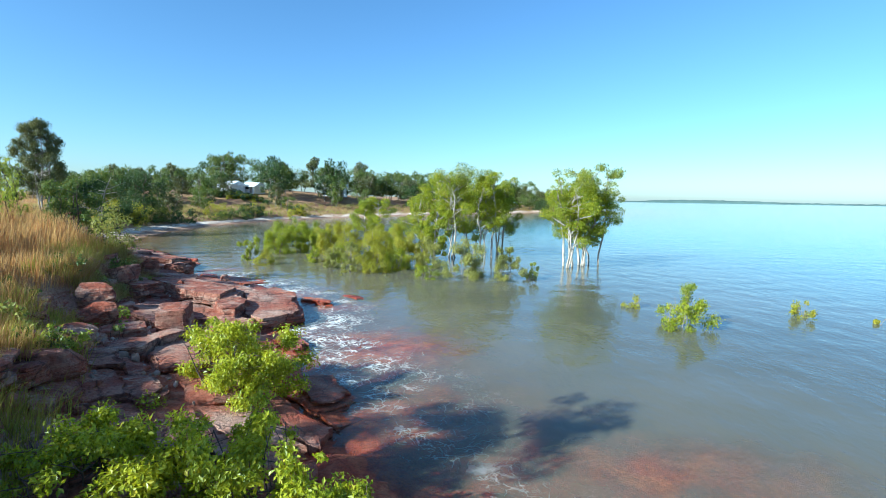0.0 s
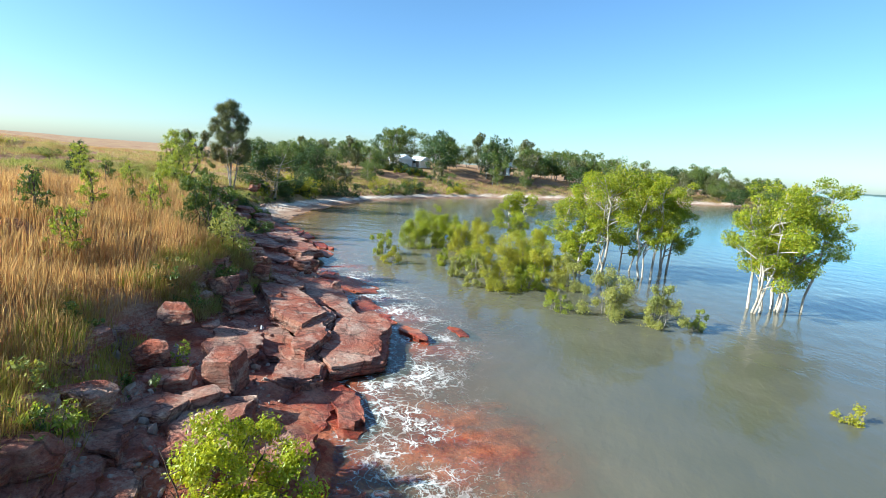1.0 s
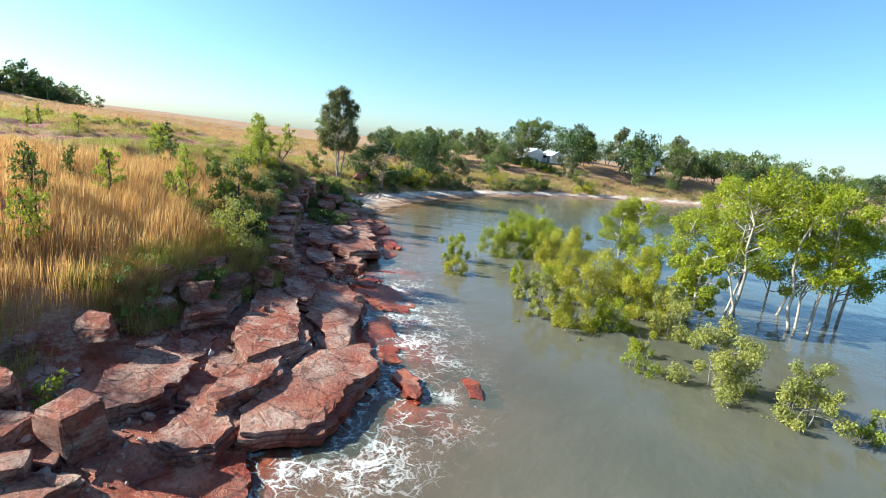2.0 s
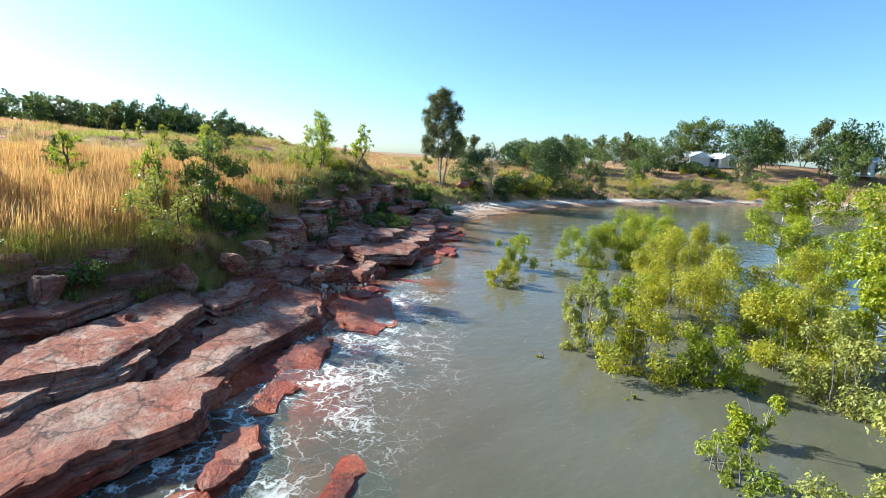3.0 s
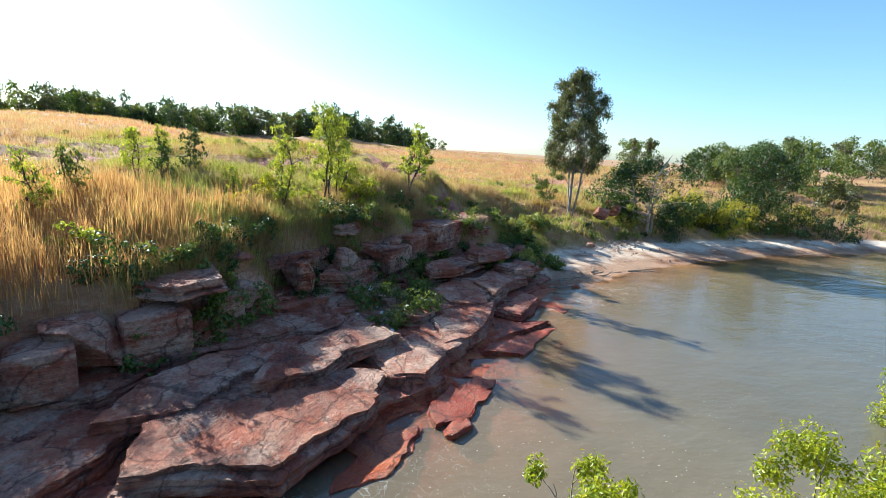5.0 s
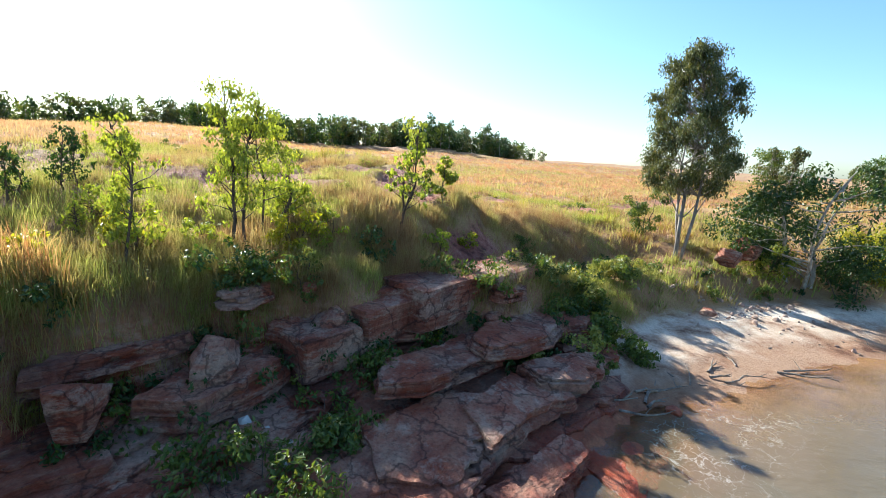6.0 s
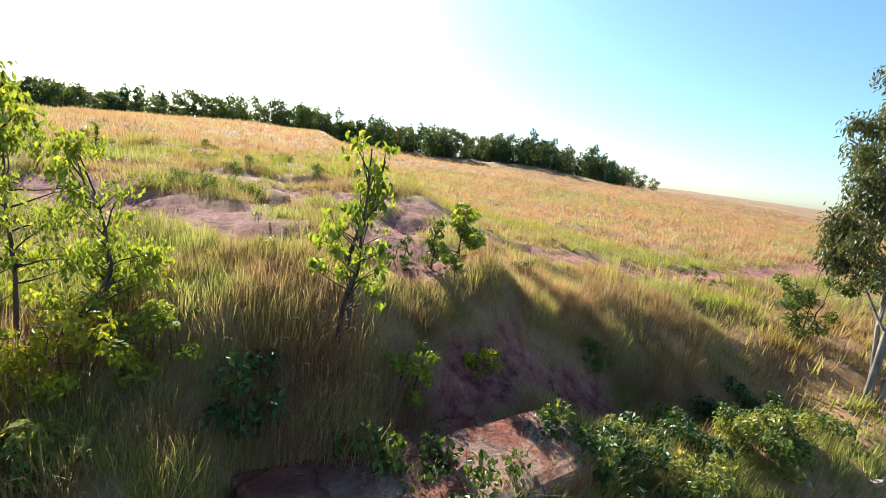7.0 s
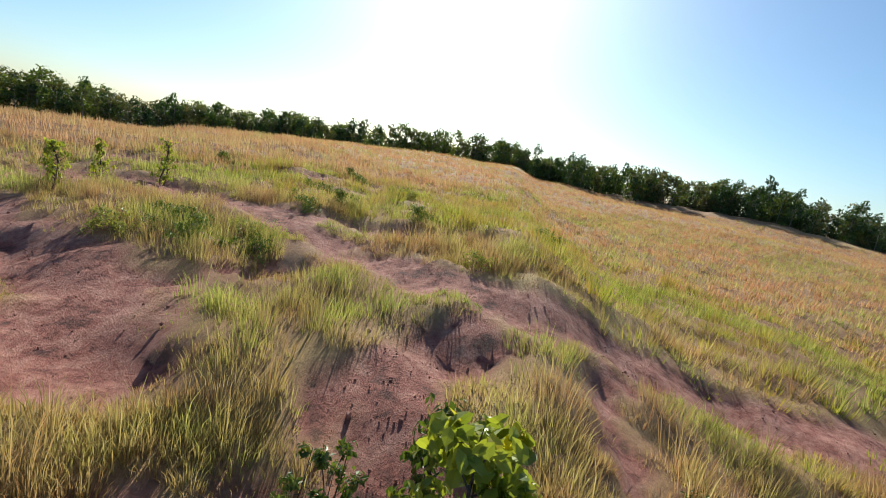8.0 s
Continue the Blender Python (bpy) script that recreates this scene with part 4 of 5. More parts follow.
# blocks along the bank and loose boulders: x, y, base, size, turn
BLOCKS = [
    (-20.4, 23.6, 1.05, (1.9, 1.5, 1.35), 30), (-21.9, 24.2, 1.2, (1.5, 1.3, 1.2), 35), (-18.4, 22.8, 1.0, (1.3, 0.9, 0.9), 40), (-16.4, 21.6, 0.9, (1.2, 0.9, 0.9), 35),
    (-15.0, 20.6, 0.9, (1.3, 0.9, 0.85), 30), (-23.4, 26.0, 1.2, (1.4, 1.0, 1.1), 20), (-25.2, 27.4, 1.2, (1.6, 1.1, 1.1), 30), (-27.0, 28.7, 1.2, (1.5, 1.0, 1.2), 25),
    (-29.2, 30.3, 1.3, (1.7, 1.2, 1.3), 40), (-34.2, 34.9, 1.5, (1.5, 1.3, 1.1), 46),
    (-13.6, 19.2, 0.95, (1.1, 0.8, 0.8), 32), (-12.6, 16.4, 1.1, (1.4, 0.9, 0.9), 30), (-11.2, 13.6, 1.0, (1.3, 0.9, 0.8), 35), (-9.6, 11.6, 0.9, (1.2, 0.9, 0.8), 20),
    (-8.6, 9.6, 0.9, (1.5, 1.0, 0.8), 15), (-7.4, 8.0, 0.9, (1.3, 1.0, 0.8), 5), (-15.6, 25.1, 0.05, (0.75, 0.6, 0.75), 15), (-16.5, 26.0, 0.0, (1.0, 0.6, 0.55), 60),
    (-17.6, 26.9, 0.05, (0.9, 0.6, 0.45), 20), (-14.9, 24.0, 0.35, (0.8, 0.7, 0.7), 80), (-14.3, 23.1, 0.4, (0.55, 0.5, 0.6), 50), (-11.9, 22.2, 0.25, (0.6, 0.5, 0.4), 10),
    (-15.4, 26.6, -0.38, (1.5, 1.2, 0.5), 15), (-16.7, 25.8, 0.0, (1.2, 0.8, 0.7), 11), (-15.2, 23.6, 0.3, (1.4, 0.7, 0.7), 15), (-19.0, 31.2, -0.2, (1.2, 0.5, 0.4), 130), (-40.9, 46.2, 1.9, (1.5, 1.0, 1.2), 30), (-39.9, 44.9, 1.7, (1.3, 0.9, 1.1), 60),
    (-11.4, 18.0, 0.8, (0.4, 0.35, 0.3), 30), (-36.0, 42.4, 0.55, (0.8, 0.55, 0.35), 60), (-29.6, 38.6, -0.1, (0.5, 0.4, 0.3), 60),
]
for i, (x, y, z, size, turn) in enumerate(BLOCKS):
    rng = np.random.RandomState(300 + i)
    big = size[0] > 1
    ob = new("boulder", boulder_mesh("boulder", rng, size, ROCK, 4 if big else 3, 0.75, 0.07))
    ob.matrix_world = pose(x, y, z + size[2] * 0.42, rng.uniform(-6, 6), rng.uniform(-6, 6), turn)
    tagged(ob, "large squared red sandstone block under the bank" if big else "loose rounded pink sandstone boulder on the shelf", "boulder", "bank blocks" if big else "loose boulders")

rng = np.random.RandomState(78)
for i in range(46):  # broken blocks in the face of the bank
    k = rng.uniform(4.6, 18.4)
    a, b = SHORE[int(k)], SHORE[int(k) + 1]
    u = k - int(k)
    dx, dy = b[0] - a[0], b[1] - a[1]
    ln = math.hypot(dx, dy)
    off = a[2] * (1 - u) + b[2] * u + rng.uniform(-0.8, 1.1)
    x, y = a[0] + u * dx - dy / ln * off, a[1] + u * dy + dx / ln * off
    s = rng.uniform(0.3, 0.85)
    ob = new("boulder", boulder_mesh("boulder", rng, (s * 1.4, s * rng.uniform(0.7, 1), s * rng.uniform(0.5, 0.8)), ROCK, 3, 0.85, 0.07))
    ob.matrix_world = pose(x, y, height(x, y) + 0.08 * s, rng.uniform(-10, 10), rng.uniform(-10, 10), math.degrees(math.atan2(dy, dx)) + rng.normal(0, 15))
    tagged(ob, "broken red sandstone block bedded in the bank", "boulder", "bank blocks")


def squared_mesh(name, rng, size, mat):
    """A block broken square along its bedding and joints: flat worn faces, chipped edges, uneven corners."""
    n = 7
    g = np.linspace(-1, 1, n)
    g = np.sign(g) * np.abs(g) ** 0.6
    lean = rng.uniform(-0.12, 0.12, (8, 3))
    bm = bmesh.new()
    at = {}
    def corner(a, b, c):
        if (a, b, c) not in at:
            p = np.array([g[a], g[b], g[c]])
            w = [(1 + p[0] * sx) * (1 + p[1] * sy) * (1 + p[2] * sz) / 8 for sx in (-1, 1) for sy in (-1, 1) for sz in (-1, 1)]
            p = p + np.array(w) @ lean
            edges = sum(k in (0, n - 1) for k in (a, b, c))
            p = p * (1 - (0.0, 0.0, 0.035, 0.08)[edges] * rng.uniform(0.3, 1.6)) + rng.normal(0, 0.014, 3)
            at[a, b, c] = bm.verts.new(p * np.array(size) / 2)
        return at[a, b, c]
    for i in range(n - 1):
        for j in range(n - 1):
            for e in (0, n - 1):
                for q in (((e, i, j), (e, i + 1, j), (e, i + 1, j + 1), (e, i, j + 1)), ((i, e, j), (i, e, j + 1), (i + 1, e, j + 1), (i + 1, e, j)), ((i, j, e), (i + 1, j, e), (i + 1, j + 1, e), (i, j + 1, e))):
                    bm.faces.new([corner(*k) for k in (q if e else q[::-1])])
    me = bpy.data.meshes.new(name)
    bm.to_mesh(me)
    bm.free()
    me.materials.append(mat)
    return me


# squared blocks fallen from the bank's edge: x, y, top, size, turn
for i, (x, y, top, size, turn) in enumerate([(-21.3, 24.5, 1.98, (1.7, 1.3, 1.15), 35), (-22.9, 25.4, 1.8, (1.6, 1.0, 1.0), 42), (-19.6, 23.3, 1.75, (1.3, 1.0, 0.9), 28), (-18.0, 22.4, 1.6, (1.2, 0.9, 0.8), 40),
                                              (-7.95, 12.35, 1.38, (0.8, 0.75, 1.0), 20), (-8.7, 11.4, 1.05, (1.0, 0.7, 0.55), 40), (-7.5, 11.3, 0.95, (0.7, 0.6, 0.5), 70), (-7.9, 10.6, 0.9, (1.0, 0.85, 0.45), 10),
                                              (-31.2, 32.6, 2.62, (2.6, 1.5, 1.1), 142), (-32.9, 34.5, 2.72, (2.4, 1.5, 1.2), 138), (-30.0, 31.3, 2.3, (1.9, 1.2, 1.0), 146), (-28.4, 30.3, 2.0, (1.5, 1.1, 0.9), 140)]):
    ob = new("boulder", squared_mesh("boulder", np.random.RandomState(360 + i), size, ROCK))
    ob.matrix_world = pose(x, y, top - size[2] / 2, 2, -2, turn)
    tagged(ob, "squared red sandstone block with a flat pale top" if size[0] > 1.1 else "squared pink sandstone boulder among loose stones", "boulder", "bank blocks")


def scatter_stones(name, seed, spots, mat, label):
    """Loose stones round spots of x, y, radius, count, size, as one mesh."""
    rng = np.random.RandomState(seed)
    kinds = [boulder_mesh("stone", rng, (1, 0.8, 0.6), mat, 1, 0.3, 0.15) for _ in range(4)]
    shapes = []
    for me in kinds:
        co = np.zeros(len(me.vertices) * 3)
        me.vertices.foreach_get("co", co)
        shapes.append((co.reshape(-1, 3), np.array([list(q.vertices) for q in me.polygons])))
        bpy.data.meshes.remove(me)
    v, fc, base = [], [], 0
    for x, y, reach, count, size in spots:
        px, py = x + rng.normal(0, reach, count), y + rng.normal(0, reach, count)
        pz = land(px, py)[0]
        for k in range(count):
            co, faces = shapes[rng.randint(4)]
            s = size * rng.lognormal(0, 0.45)
            turn = np.array(Euler(rng.uniform(-3, 3, 3)).to_matrix())
            v.append(co @ turn.T * s + np.array([px[k], py[k], pz[k] + 0.1 * s]))
            fc.append(faces + base)
            base += len(co)
    tagged(new(name, mesh_of(name, np.concatenate(v), np.concatenate(fc), 3, mat)), label, "stones", kind="stuff")


scatter_stones("loose_stones", 5, [(-8.3, 11.6, 0.9, 70, 0.24), (-15.4, 23.8, 0.9, 60, 0.26), (-8.3, 11.6, 0.9, 200, 0.13), (-9.2, 12.6, 0.6, 80, 0.12), (-15.6, 23.6, 0.8, 120, 0.14), (-16.6, 24.6, 0.6, 60, 0.12), (-24.6, 30.9, 0.9, 150, 0.13),
                                   (-37.6, 44.6, 1.6, 160, 0.16), (-33.2, 37.9, 0.7, 60, 0.1), (-11.6, 17.2, 0.9, 50, 0.10), (-20.8, 29.4, 0.7, 60, 0.11), (-6.6, 9.6, 0.8, 90, 0.12)], STONES, "grey and rust loose stones among the slabs")
scatter_stones("pale_stones", 6, [(-11.2, 17.6, 0.5, 5, 0.2), (-9.9, 15.2, 0.6, 6, 0.2), (-13.4, 20.2, 0.5, 6, 0.18), (-15.2, 23.0, 0.5, 9, 0.17), (-24.8, 30.6, 0.8, 22, 0.2), (-25.6, 30.0, 0.5, 6, 0.34)], SHELL_STONES, "whitish bleached stones lying on the shelf")

scatter_stones("red_clods", 7, [(x + u * (x2 - x), y + u * (y2 - y), 0.45, 34, 0.026) for line, half in TRACKS[:4] for (x, y), (x2, y2) in zip(line[:8], line[1:9]) for u in (0.0, 0.33, 0.67)], CLODS, "small red clods and stones on bare soil")

# ---- mangroves standing in the water ----
MANGROVES = [  # x, y, tall, wide, stems, bare share
    (-1.7, 36.4, 7.0, 4.2, 3, 0.42), (1.0, 37.2, 6.6, 3.6, 3, 0.45), (-0.6, 39.6, 6.4, 3.6, 2, 0.35), (2.0, 40.4, 6.3, 3.2, 3, 0.45), (-3.6, 37.6, 6.4, 3.6, 2, 0.3),
    (6.2, 32.6, 6.5, 3.8, 4, 0.42), (7.2, 33.6, 7.0, 3.8, 4, 0.45), (8.2, 34.6, 6.6, 3.4, 3, 0.40), (-9.4, 43.0, 4.4, 3.2, 2, 0.35), (-3.2, 33.6, 3.8, 2.4, 2, 0.3),
]
for i, (x, y, tall, wide, stems, bare) in enumerate(MANGROVES):
    plant("mangrove_tree", x, y, tall, wide, "tall mangrove with pale slender trunks in shallow water", "tree", MANGROVE, PALE_BARK, 15000, 0.115, 500 + i, stems, bare, 0.10, 44, 0.29,
          group="standing mangroves", slim=0.5)
SHRUBS = [  # x, y, tall, wide, leaf
    (-15.5, 32.1, 1.7, 1.6, 0), (-13.5, 30.0, 1.0, 1.5, 1), (-15.2, 36.2, 2.0, 2.6, 0), (-14.0, 37.8, 2.5, 2.4, 0), (-13.6, 40.0, 2.3, 2.6, 0), (-17.6, 41.5, 2.2, 2.8, 0),
    (-18.4, 45.5, 2.4, 3.4, 0), (-8.9, 29.4, 1.5, 1.3, 2), (-7.4, 28.2, 1.9, 1.4, 2), (-9.2, 32.2, 1.4, 1.6, 0), (-10.8, 32.0, 1.1, 1.1, 0), (-6.0, 28.3, 1.7, 2.4, 1),
    (-4.8, 29.3, 1.3, 1.5, 0), (-7.2, 32.4, 2.7, 3.0, 1), (-9.0, 34.0, 2.6, 2.8, 1), (-4.2, 31.5, 2.2, 2.3, 1), (-2.8, 30.6, 2.0, 2.2, 2), (-2.9, 27.6, 1.0, 1.1, 0),
    (-2.6, 26.2, 0.8, 1.2, 3), (-0.3, 26.9, 2.1, 2.4, 2), (1.8, 26.6, 1.9, 1.8, 2), (3.3, 27.1, 1.0, 0.9, 3), (-4.6, 29.5, 1.2, 1.5, 0), (7.6, 17.4, 1.5, 1.8, 0), (7.0, 20.5, 0.5, 1.2, 1),
    (13.1, 19.7, 0.7, 1.3, 1), (15.5, 18.9, 0.4, 0.7, 1), (-11.6, 36.6, 2.2, 2.6, 1), (-11.4, 39.4, 2.4, 2.8, 1), (-6.4, 35.4, 2.6, 2.8, 1), (-5.4, 34.0, 2.2, 2.4, 0), (-11.4, 32.7, 0.6, 0.9, 0),
    (-15.4, 34.4, 0.3, 0.35, 1), (-12.6, 34.9, 0.4, 0.4, 0), (-7.4, 26.6, 0.25, 0.4, 1), (-5.0, 26.9, 0.25, 0.3, 3), (-6.8, 38.8, 2.4, 2.8, 0), (-15.6, 42.6, 2.0, 2.4, 0),
]
KIND = [(MANGROVE, "yellow-green mangrove shrub standing in shallow water"), (OLIVE, "olive-yellow mangrove shrub standing in shallow water"),
        (SILVER, "grey-green mangrove shrub standing in shallow water"), (BRIGHT, "low bright green mangrove shrub in shallow water")]
for i, (x, y, tall, wide, kind) in enumerate(SHRUBS):
    leaf, label = KIND[kind]
    count = int(2500 * tall * wide + 260)
    plant("mangrove_shrub", x, y, tall, wide * 0.92, label, "shrub", leaf, GREY_BARK, min(count, 13000), 0.082, 600 + i, 6 if wide > 0.8 else 2, 0.02, 0.026, 26 if wide > 0.8 else 6, 0.33,
          group="mangrove shrubs", slim=0.5, shell=0.3, spread=0.30, flat=1.1)

# ---- shrubs and trees of the bank and the hill ----
def leafy(name, x, y, tall, wide, label, leaf, bark, leaves, size, seed, **more):
    return plant(name, x, y, tall, wide, label, "tree" if "tree" in name or "sapling" in name else "shrub", leaf, bark, leaves, size, seed, **more)


# tree out of view, added to cast the shadow on the near shallows
leafy("bank_tree", -7.2, 2.4, 4.8, 2.8, "unseen tree added on the bank to shadow the shallows", BUSH, DARK_BARK, 9000, 0.12, 709, stems=2, bare=0.5, girth=0.08, clumps=34, clump=0.34)
for i, (x, y, tall, wide, leaves) in enumerate([(-4.7, 9.1, 1.35, 2.9, 17000), (-2.6, 5.6, 1.25, 2.6, 14000), (-1.2, 4.7, 1.15, 1.9, 9000), (-4.5, 5.2, 0.9, 2.4, 10000)]):
    leafy("shore_shrub", x, y, tall, wide, "bright yellow-green shrub on the rocks", SHORE_LEAF, DARK_BARK, leaves, 0.078, 700 + i, stems=7, bare=0.10, girth=0.026, clumps=46, clump=0.22, shell=0.25, slim=0.5)
leafy("bank_shrub", -17.9, 20.2, 3.0, 2.8, "grey-green shrub with dark crooked stems on the bank", BUSH, DARK_BARK, 5000, 0.13, 703, stems=4, bare=0.25, girth=0.05, clumps=22)
leafy("bank_shrub", -15.0, 19.1, 2.2, 2.1, "grey-green shrub leaning from the bank edge", SILVER, DARK_BARK, 1500, 0.12, 704, stems=3, bare=0.3, girth=0.045, clumps=22, lean=(0.3, -0.3))
leafy("bank_shrub", -13.2, 16.9, 1.2, 1.5, "grey-green shrub with dark crooked stems on the bank", BUSH, DARK_BARK, 900, 0.13, 705, stems=3, bare=0.2, girth=0.03)
for i, (x, y, tall, wide) in enumerate([(-30.6, 28.9, 1.0, 1.3), (-31.3, 29.6, 0.8, 1.1), (-29.6, 27.2, 0.9, 1.2), (-28.6, 25.6, 1.1, 1.2), (-31.9, 28.3, 0.9, 1.1), (-33.6, 32.4, 0.7, 0.9), (-27.2, 25.0, 0.8, 1.0), (-22.6, 22.6, 0.9, 1.1), (-18.6, 21.4, 0.8, 1.0), (-34.9, 33.4, 0.6, 0.8)]):
    leafy("grass_shrub", x, y, tall, wide, "bright yellow-green shrub among long grass", BRIGHT if i % 3 else OLIVE, DARK_BARK, int(900 * tall * wide), 0.11, 740 + i, stems=4, bare=0.1, girth=0.02, clumps=18, clump=0.34, group="bank top shrubs", slim=0.55)
HEATH = [(-37.2, 23.6, 0.45, 1.1), (-38.2, 23.9, 0.5, 1.2), (-38.9, 25.3, 0.4, 1.0), (-39.3, 24.6, 0.5, 1.3), (-37.9, 24.8, 0.35, 0.9), (-44.4, 21.3, 0.6, 1.3), (-43.2, 20.4, 0.55, 1.2), (-42.6, 22.0, 0.45, 1.1),
         (-46.1, 10.5, 0.6, 1.2), (-42.6, 28.3, 0.4, 1.0), (-47.0, 17.0, 0.6, 1.3), (-45.5, 24.0, 0.5, 1.2), (-49.0, 20.0, 0.6, 1.4), (-53.0, 12.0, 0.8, 1.4), (-48.0, 27.0, 0.5, 1.2), (-34.4, 25.4, 0.4, 1.0),
         (-38.4, 35.6, 0.6, 1.0), (-39.6, 33.6, 0.35, 0.8), (-33.9, 29.3, 0.4, 0.9), (-36.2, 31.2, 0.7, 0.6)]
for i, (x, y, tall, wide) in enumerate(HEATH):
    leafy("grass_shrub", x, y, tall, wide, "low olive-grey bush beside the bare red tracks", [SILVER, BUSH, BUSH][i % 3], DARK_BARK, int(2300 * tall * wide), 0.075, 760 + i, stems=6, bare=0.05, girth=0.012, clumps=20, clump=0.36, group="heath bushes", shell=0.3)
SAPLINGS = [  # x, y, tall, wide, leaf
    (-27.9, 26.5, 3.1, 1.6, BRIGHT), (-30.0, 27.7, 3.9, 2.1, BRIGHT), (-30.9, 28.2, 3.6, 2.1, BRIGHT), (-24.2, 20.8, 1.8, 1.2, BRIGHT), (-30.3, 21.8, 1.7, 1.1, DARK),
    (-29.7, 24.3, 0.9, 0.9, BRIGHT), (-19.6, 16.2, 2.0, 1.1, BRIGHT), (-22.0, 15.5, 1.7, 1.0, BUSH), (-19.0, 18.5, 2.3, 1.2, BRIGHT), (-25.9, 20.9, 1.6, 1.1, BUSH),
    (-31.4, 22.6, 1.8, 1.3, DARK), (-29.2, 21.3, 1.9, 1.3, BRIGHT), (-28.9, 24.6, 1.0, 0.8, BRIGHT), (-37.1, 19.3, 1.3, 0.8, BRIGHT), (-38.8, 17.1, 1.3, 0.7, BRIGHT),
    (-40.2, 18.0, 1.6, 0.7, BRIGHT), (-36.7, 31.8, 1.2, 0.8, BUSH), (-30.6, 32.4, 1.5, 0.9, BRIGHT), (-15.5, 13.2, 1.9, 1.2, BRIGHT), (-18.5, 13.8, 2.0, 1.3, BUSH), (-21.0, 18.8, 1.2, 0.9, BUSH),
]
for i, (x, y, tall, wide, leaf) in enumerate(SAPLINGS):
    leafy("sapling", x, y, tall, wide, "young tree with large bright leaves in long grass" if leaf is BRIGHT else "young dull-leaved tree in long grass", leaf, DARK_BARK, int(440 * tall * wide), 0.10, 800 + i, stems=2 if tall > 1.5 else 1,
          bare=0.30, girth=0.030 + 0.006 * tall, clumps=40, clump=0.34, group="saplings", slim=0.5, droop=0.7, shell=0.1, top=0.35, spread=0.24)
leafy("sapling", -33.24, 31.37, 3.2, 1.5, "young tree with two dark stems and large backlit leaves", BRIGHT, DARK_BARK, 850, 0.125, 860, stems=2, bare=0.36, lean=(0.4, 0.45), girth=0.05, clumps=40, clump=0.28, slim=0.55, droop=0.8, shell=0.1, top=0.3, spread=0.16, round_leaf=True)
leafy("sapling", -36.2, 32.5, 1.75, 1.0, "small leafy green sapling at the bank top", BRIGHT, DARK_BARK, 750, 0.13, 861, stems=2, bare=0.35, girth=0.03, clumps=14, clump=0.4, slim=0.65, round_leaf=True)


def gum_tree(x, y, tall, wide, label, leaves, seed):
    """A tall gum: trunks that part low down, rising limbs, and leaf clumps that fill an egg-shaped crown with gaps in it."""
    rng = np.random.RandomState(seed)
    root = thing("gum_tree", (x, y, height(x, y) - 0.06), label, "tree")
    tubes, stems, centres, radii = [], [], [], []
    for s, (fx, fy, hx, hy, h, g) in enumerate(((0, 0, 0.10, 0.0, 0.93, 0.11), (0.24, 0.10, 0.50, 0.35, 0.84, 0.085), (-0.16, 0.14, -0.40, -0.25, 0.80, 0.075))):
        pts, rr = limb(rng, (fx, fy, -0.25), (hx, hy, h * tall), g, g * 0.18, 0.05, 9)
        tubes.append((pts, rr, 7))
        stems.append(pts)
    for c in range(125):
        v = (c + rng.random()) / 125
        r = 0.5 * wide * math.sin(math.pi * (0.14 + 0.78 * v ** 0.85)) ** 0.75 * rng.uniform(0.25, 0.92) ** 0.6
        a = rng.uniform(0, 6.28318)
        end = np.array([math.cos(a) * r, math.sin(a) * r, tall * (0.33 + 0.64 * v)])
        pts = stems[rng.randint(3)]
        low = pts[np.argmin(np.abs(pts[:, 2] - (end[2] - 0.10 * tall)))]
        p, q = limb(rng, low, end, 0.035, 0.010, 0.10, 5)
        tubes.append((p, q, 4))
        centres.append(end)
        radii.append(0.115 * wide * rng.uniform(0.7, 1.3))
    part("trunk", limb_mesh("trunk", tubes, GREY_BARK), root, "grey smooth bark, dark at the foot")
    part("crown", leaf_mesh("crown", rng, centres, radii, leaves, 0.15, GUM, 0.6, 0.38, 0.85, 0.2), root)
    return root


gum_tree(-41.6, 43.4, 9.6, 4.7, "tall grey-green gum tree with several leaning trunks", 36000, 870)
leafy("leafy_tree", -40.7, 48.6, 5.4, 6.2, "dense dark green tree with pale forked trunk", DARK, PALE_BARK, 9000, 0.20, 871, stems=4, bare=0.25, girth=0.12, clumps=36, clump=0.3)
leafy("leafy_tree", -43.6, 59.6, 6.0, 6.0, "dense dark green tree above the beach", DARK, DARK_BARK, 8000, 0.22, 872, stems=3, bare=0.2, girth=0.14, clumps=34, clump=0.32)
leafy("bank_shrub", -45.0, 43.0, 2.4, 2.4, "grey-green shrub beside the gum tree", BUSH, DARK_BARK, 2200, 0.14, 873, stems=3, bare=0.1, girth=0.04)
leafy("bank_shrub", -41.0, 47.2, 1.7, 2.6, "glowing yellow-green shrub on the beach bank", BRIGHT, DARK_BARK, 2600, 0.14, 874, stems=5, bare=0.05, girth=0.03, clumps=20)
leafy("bank_shrub", -37.4, 39.5, 0.9, 1.8, "silvery green shrub on the bank slope", SILVER, DARK_BARK, 1900, 0.14, 875, stems=5, bare=0.1, girth=0.03, clumps=18)
leafy("bank_shrub", -50.0, 40.8, 1.0, 1.3, "small round dark shrub in open grass", BUSH, DARK_BARK, 700, 0.12, 876, stems=4, bare=0.05, girth=0.02)
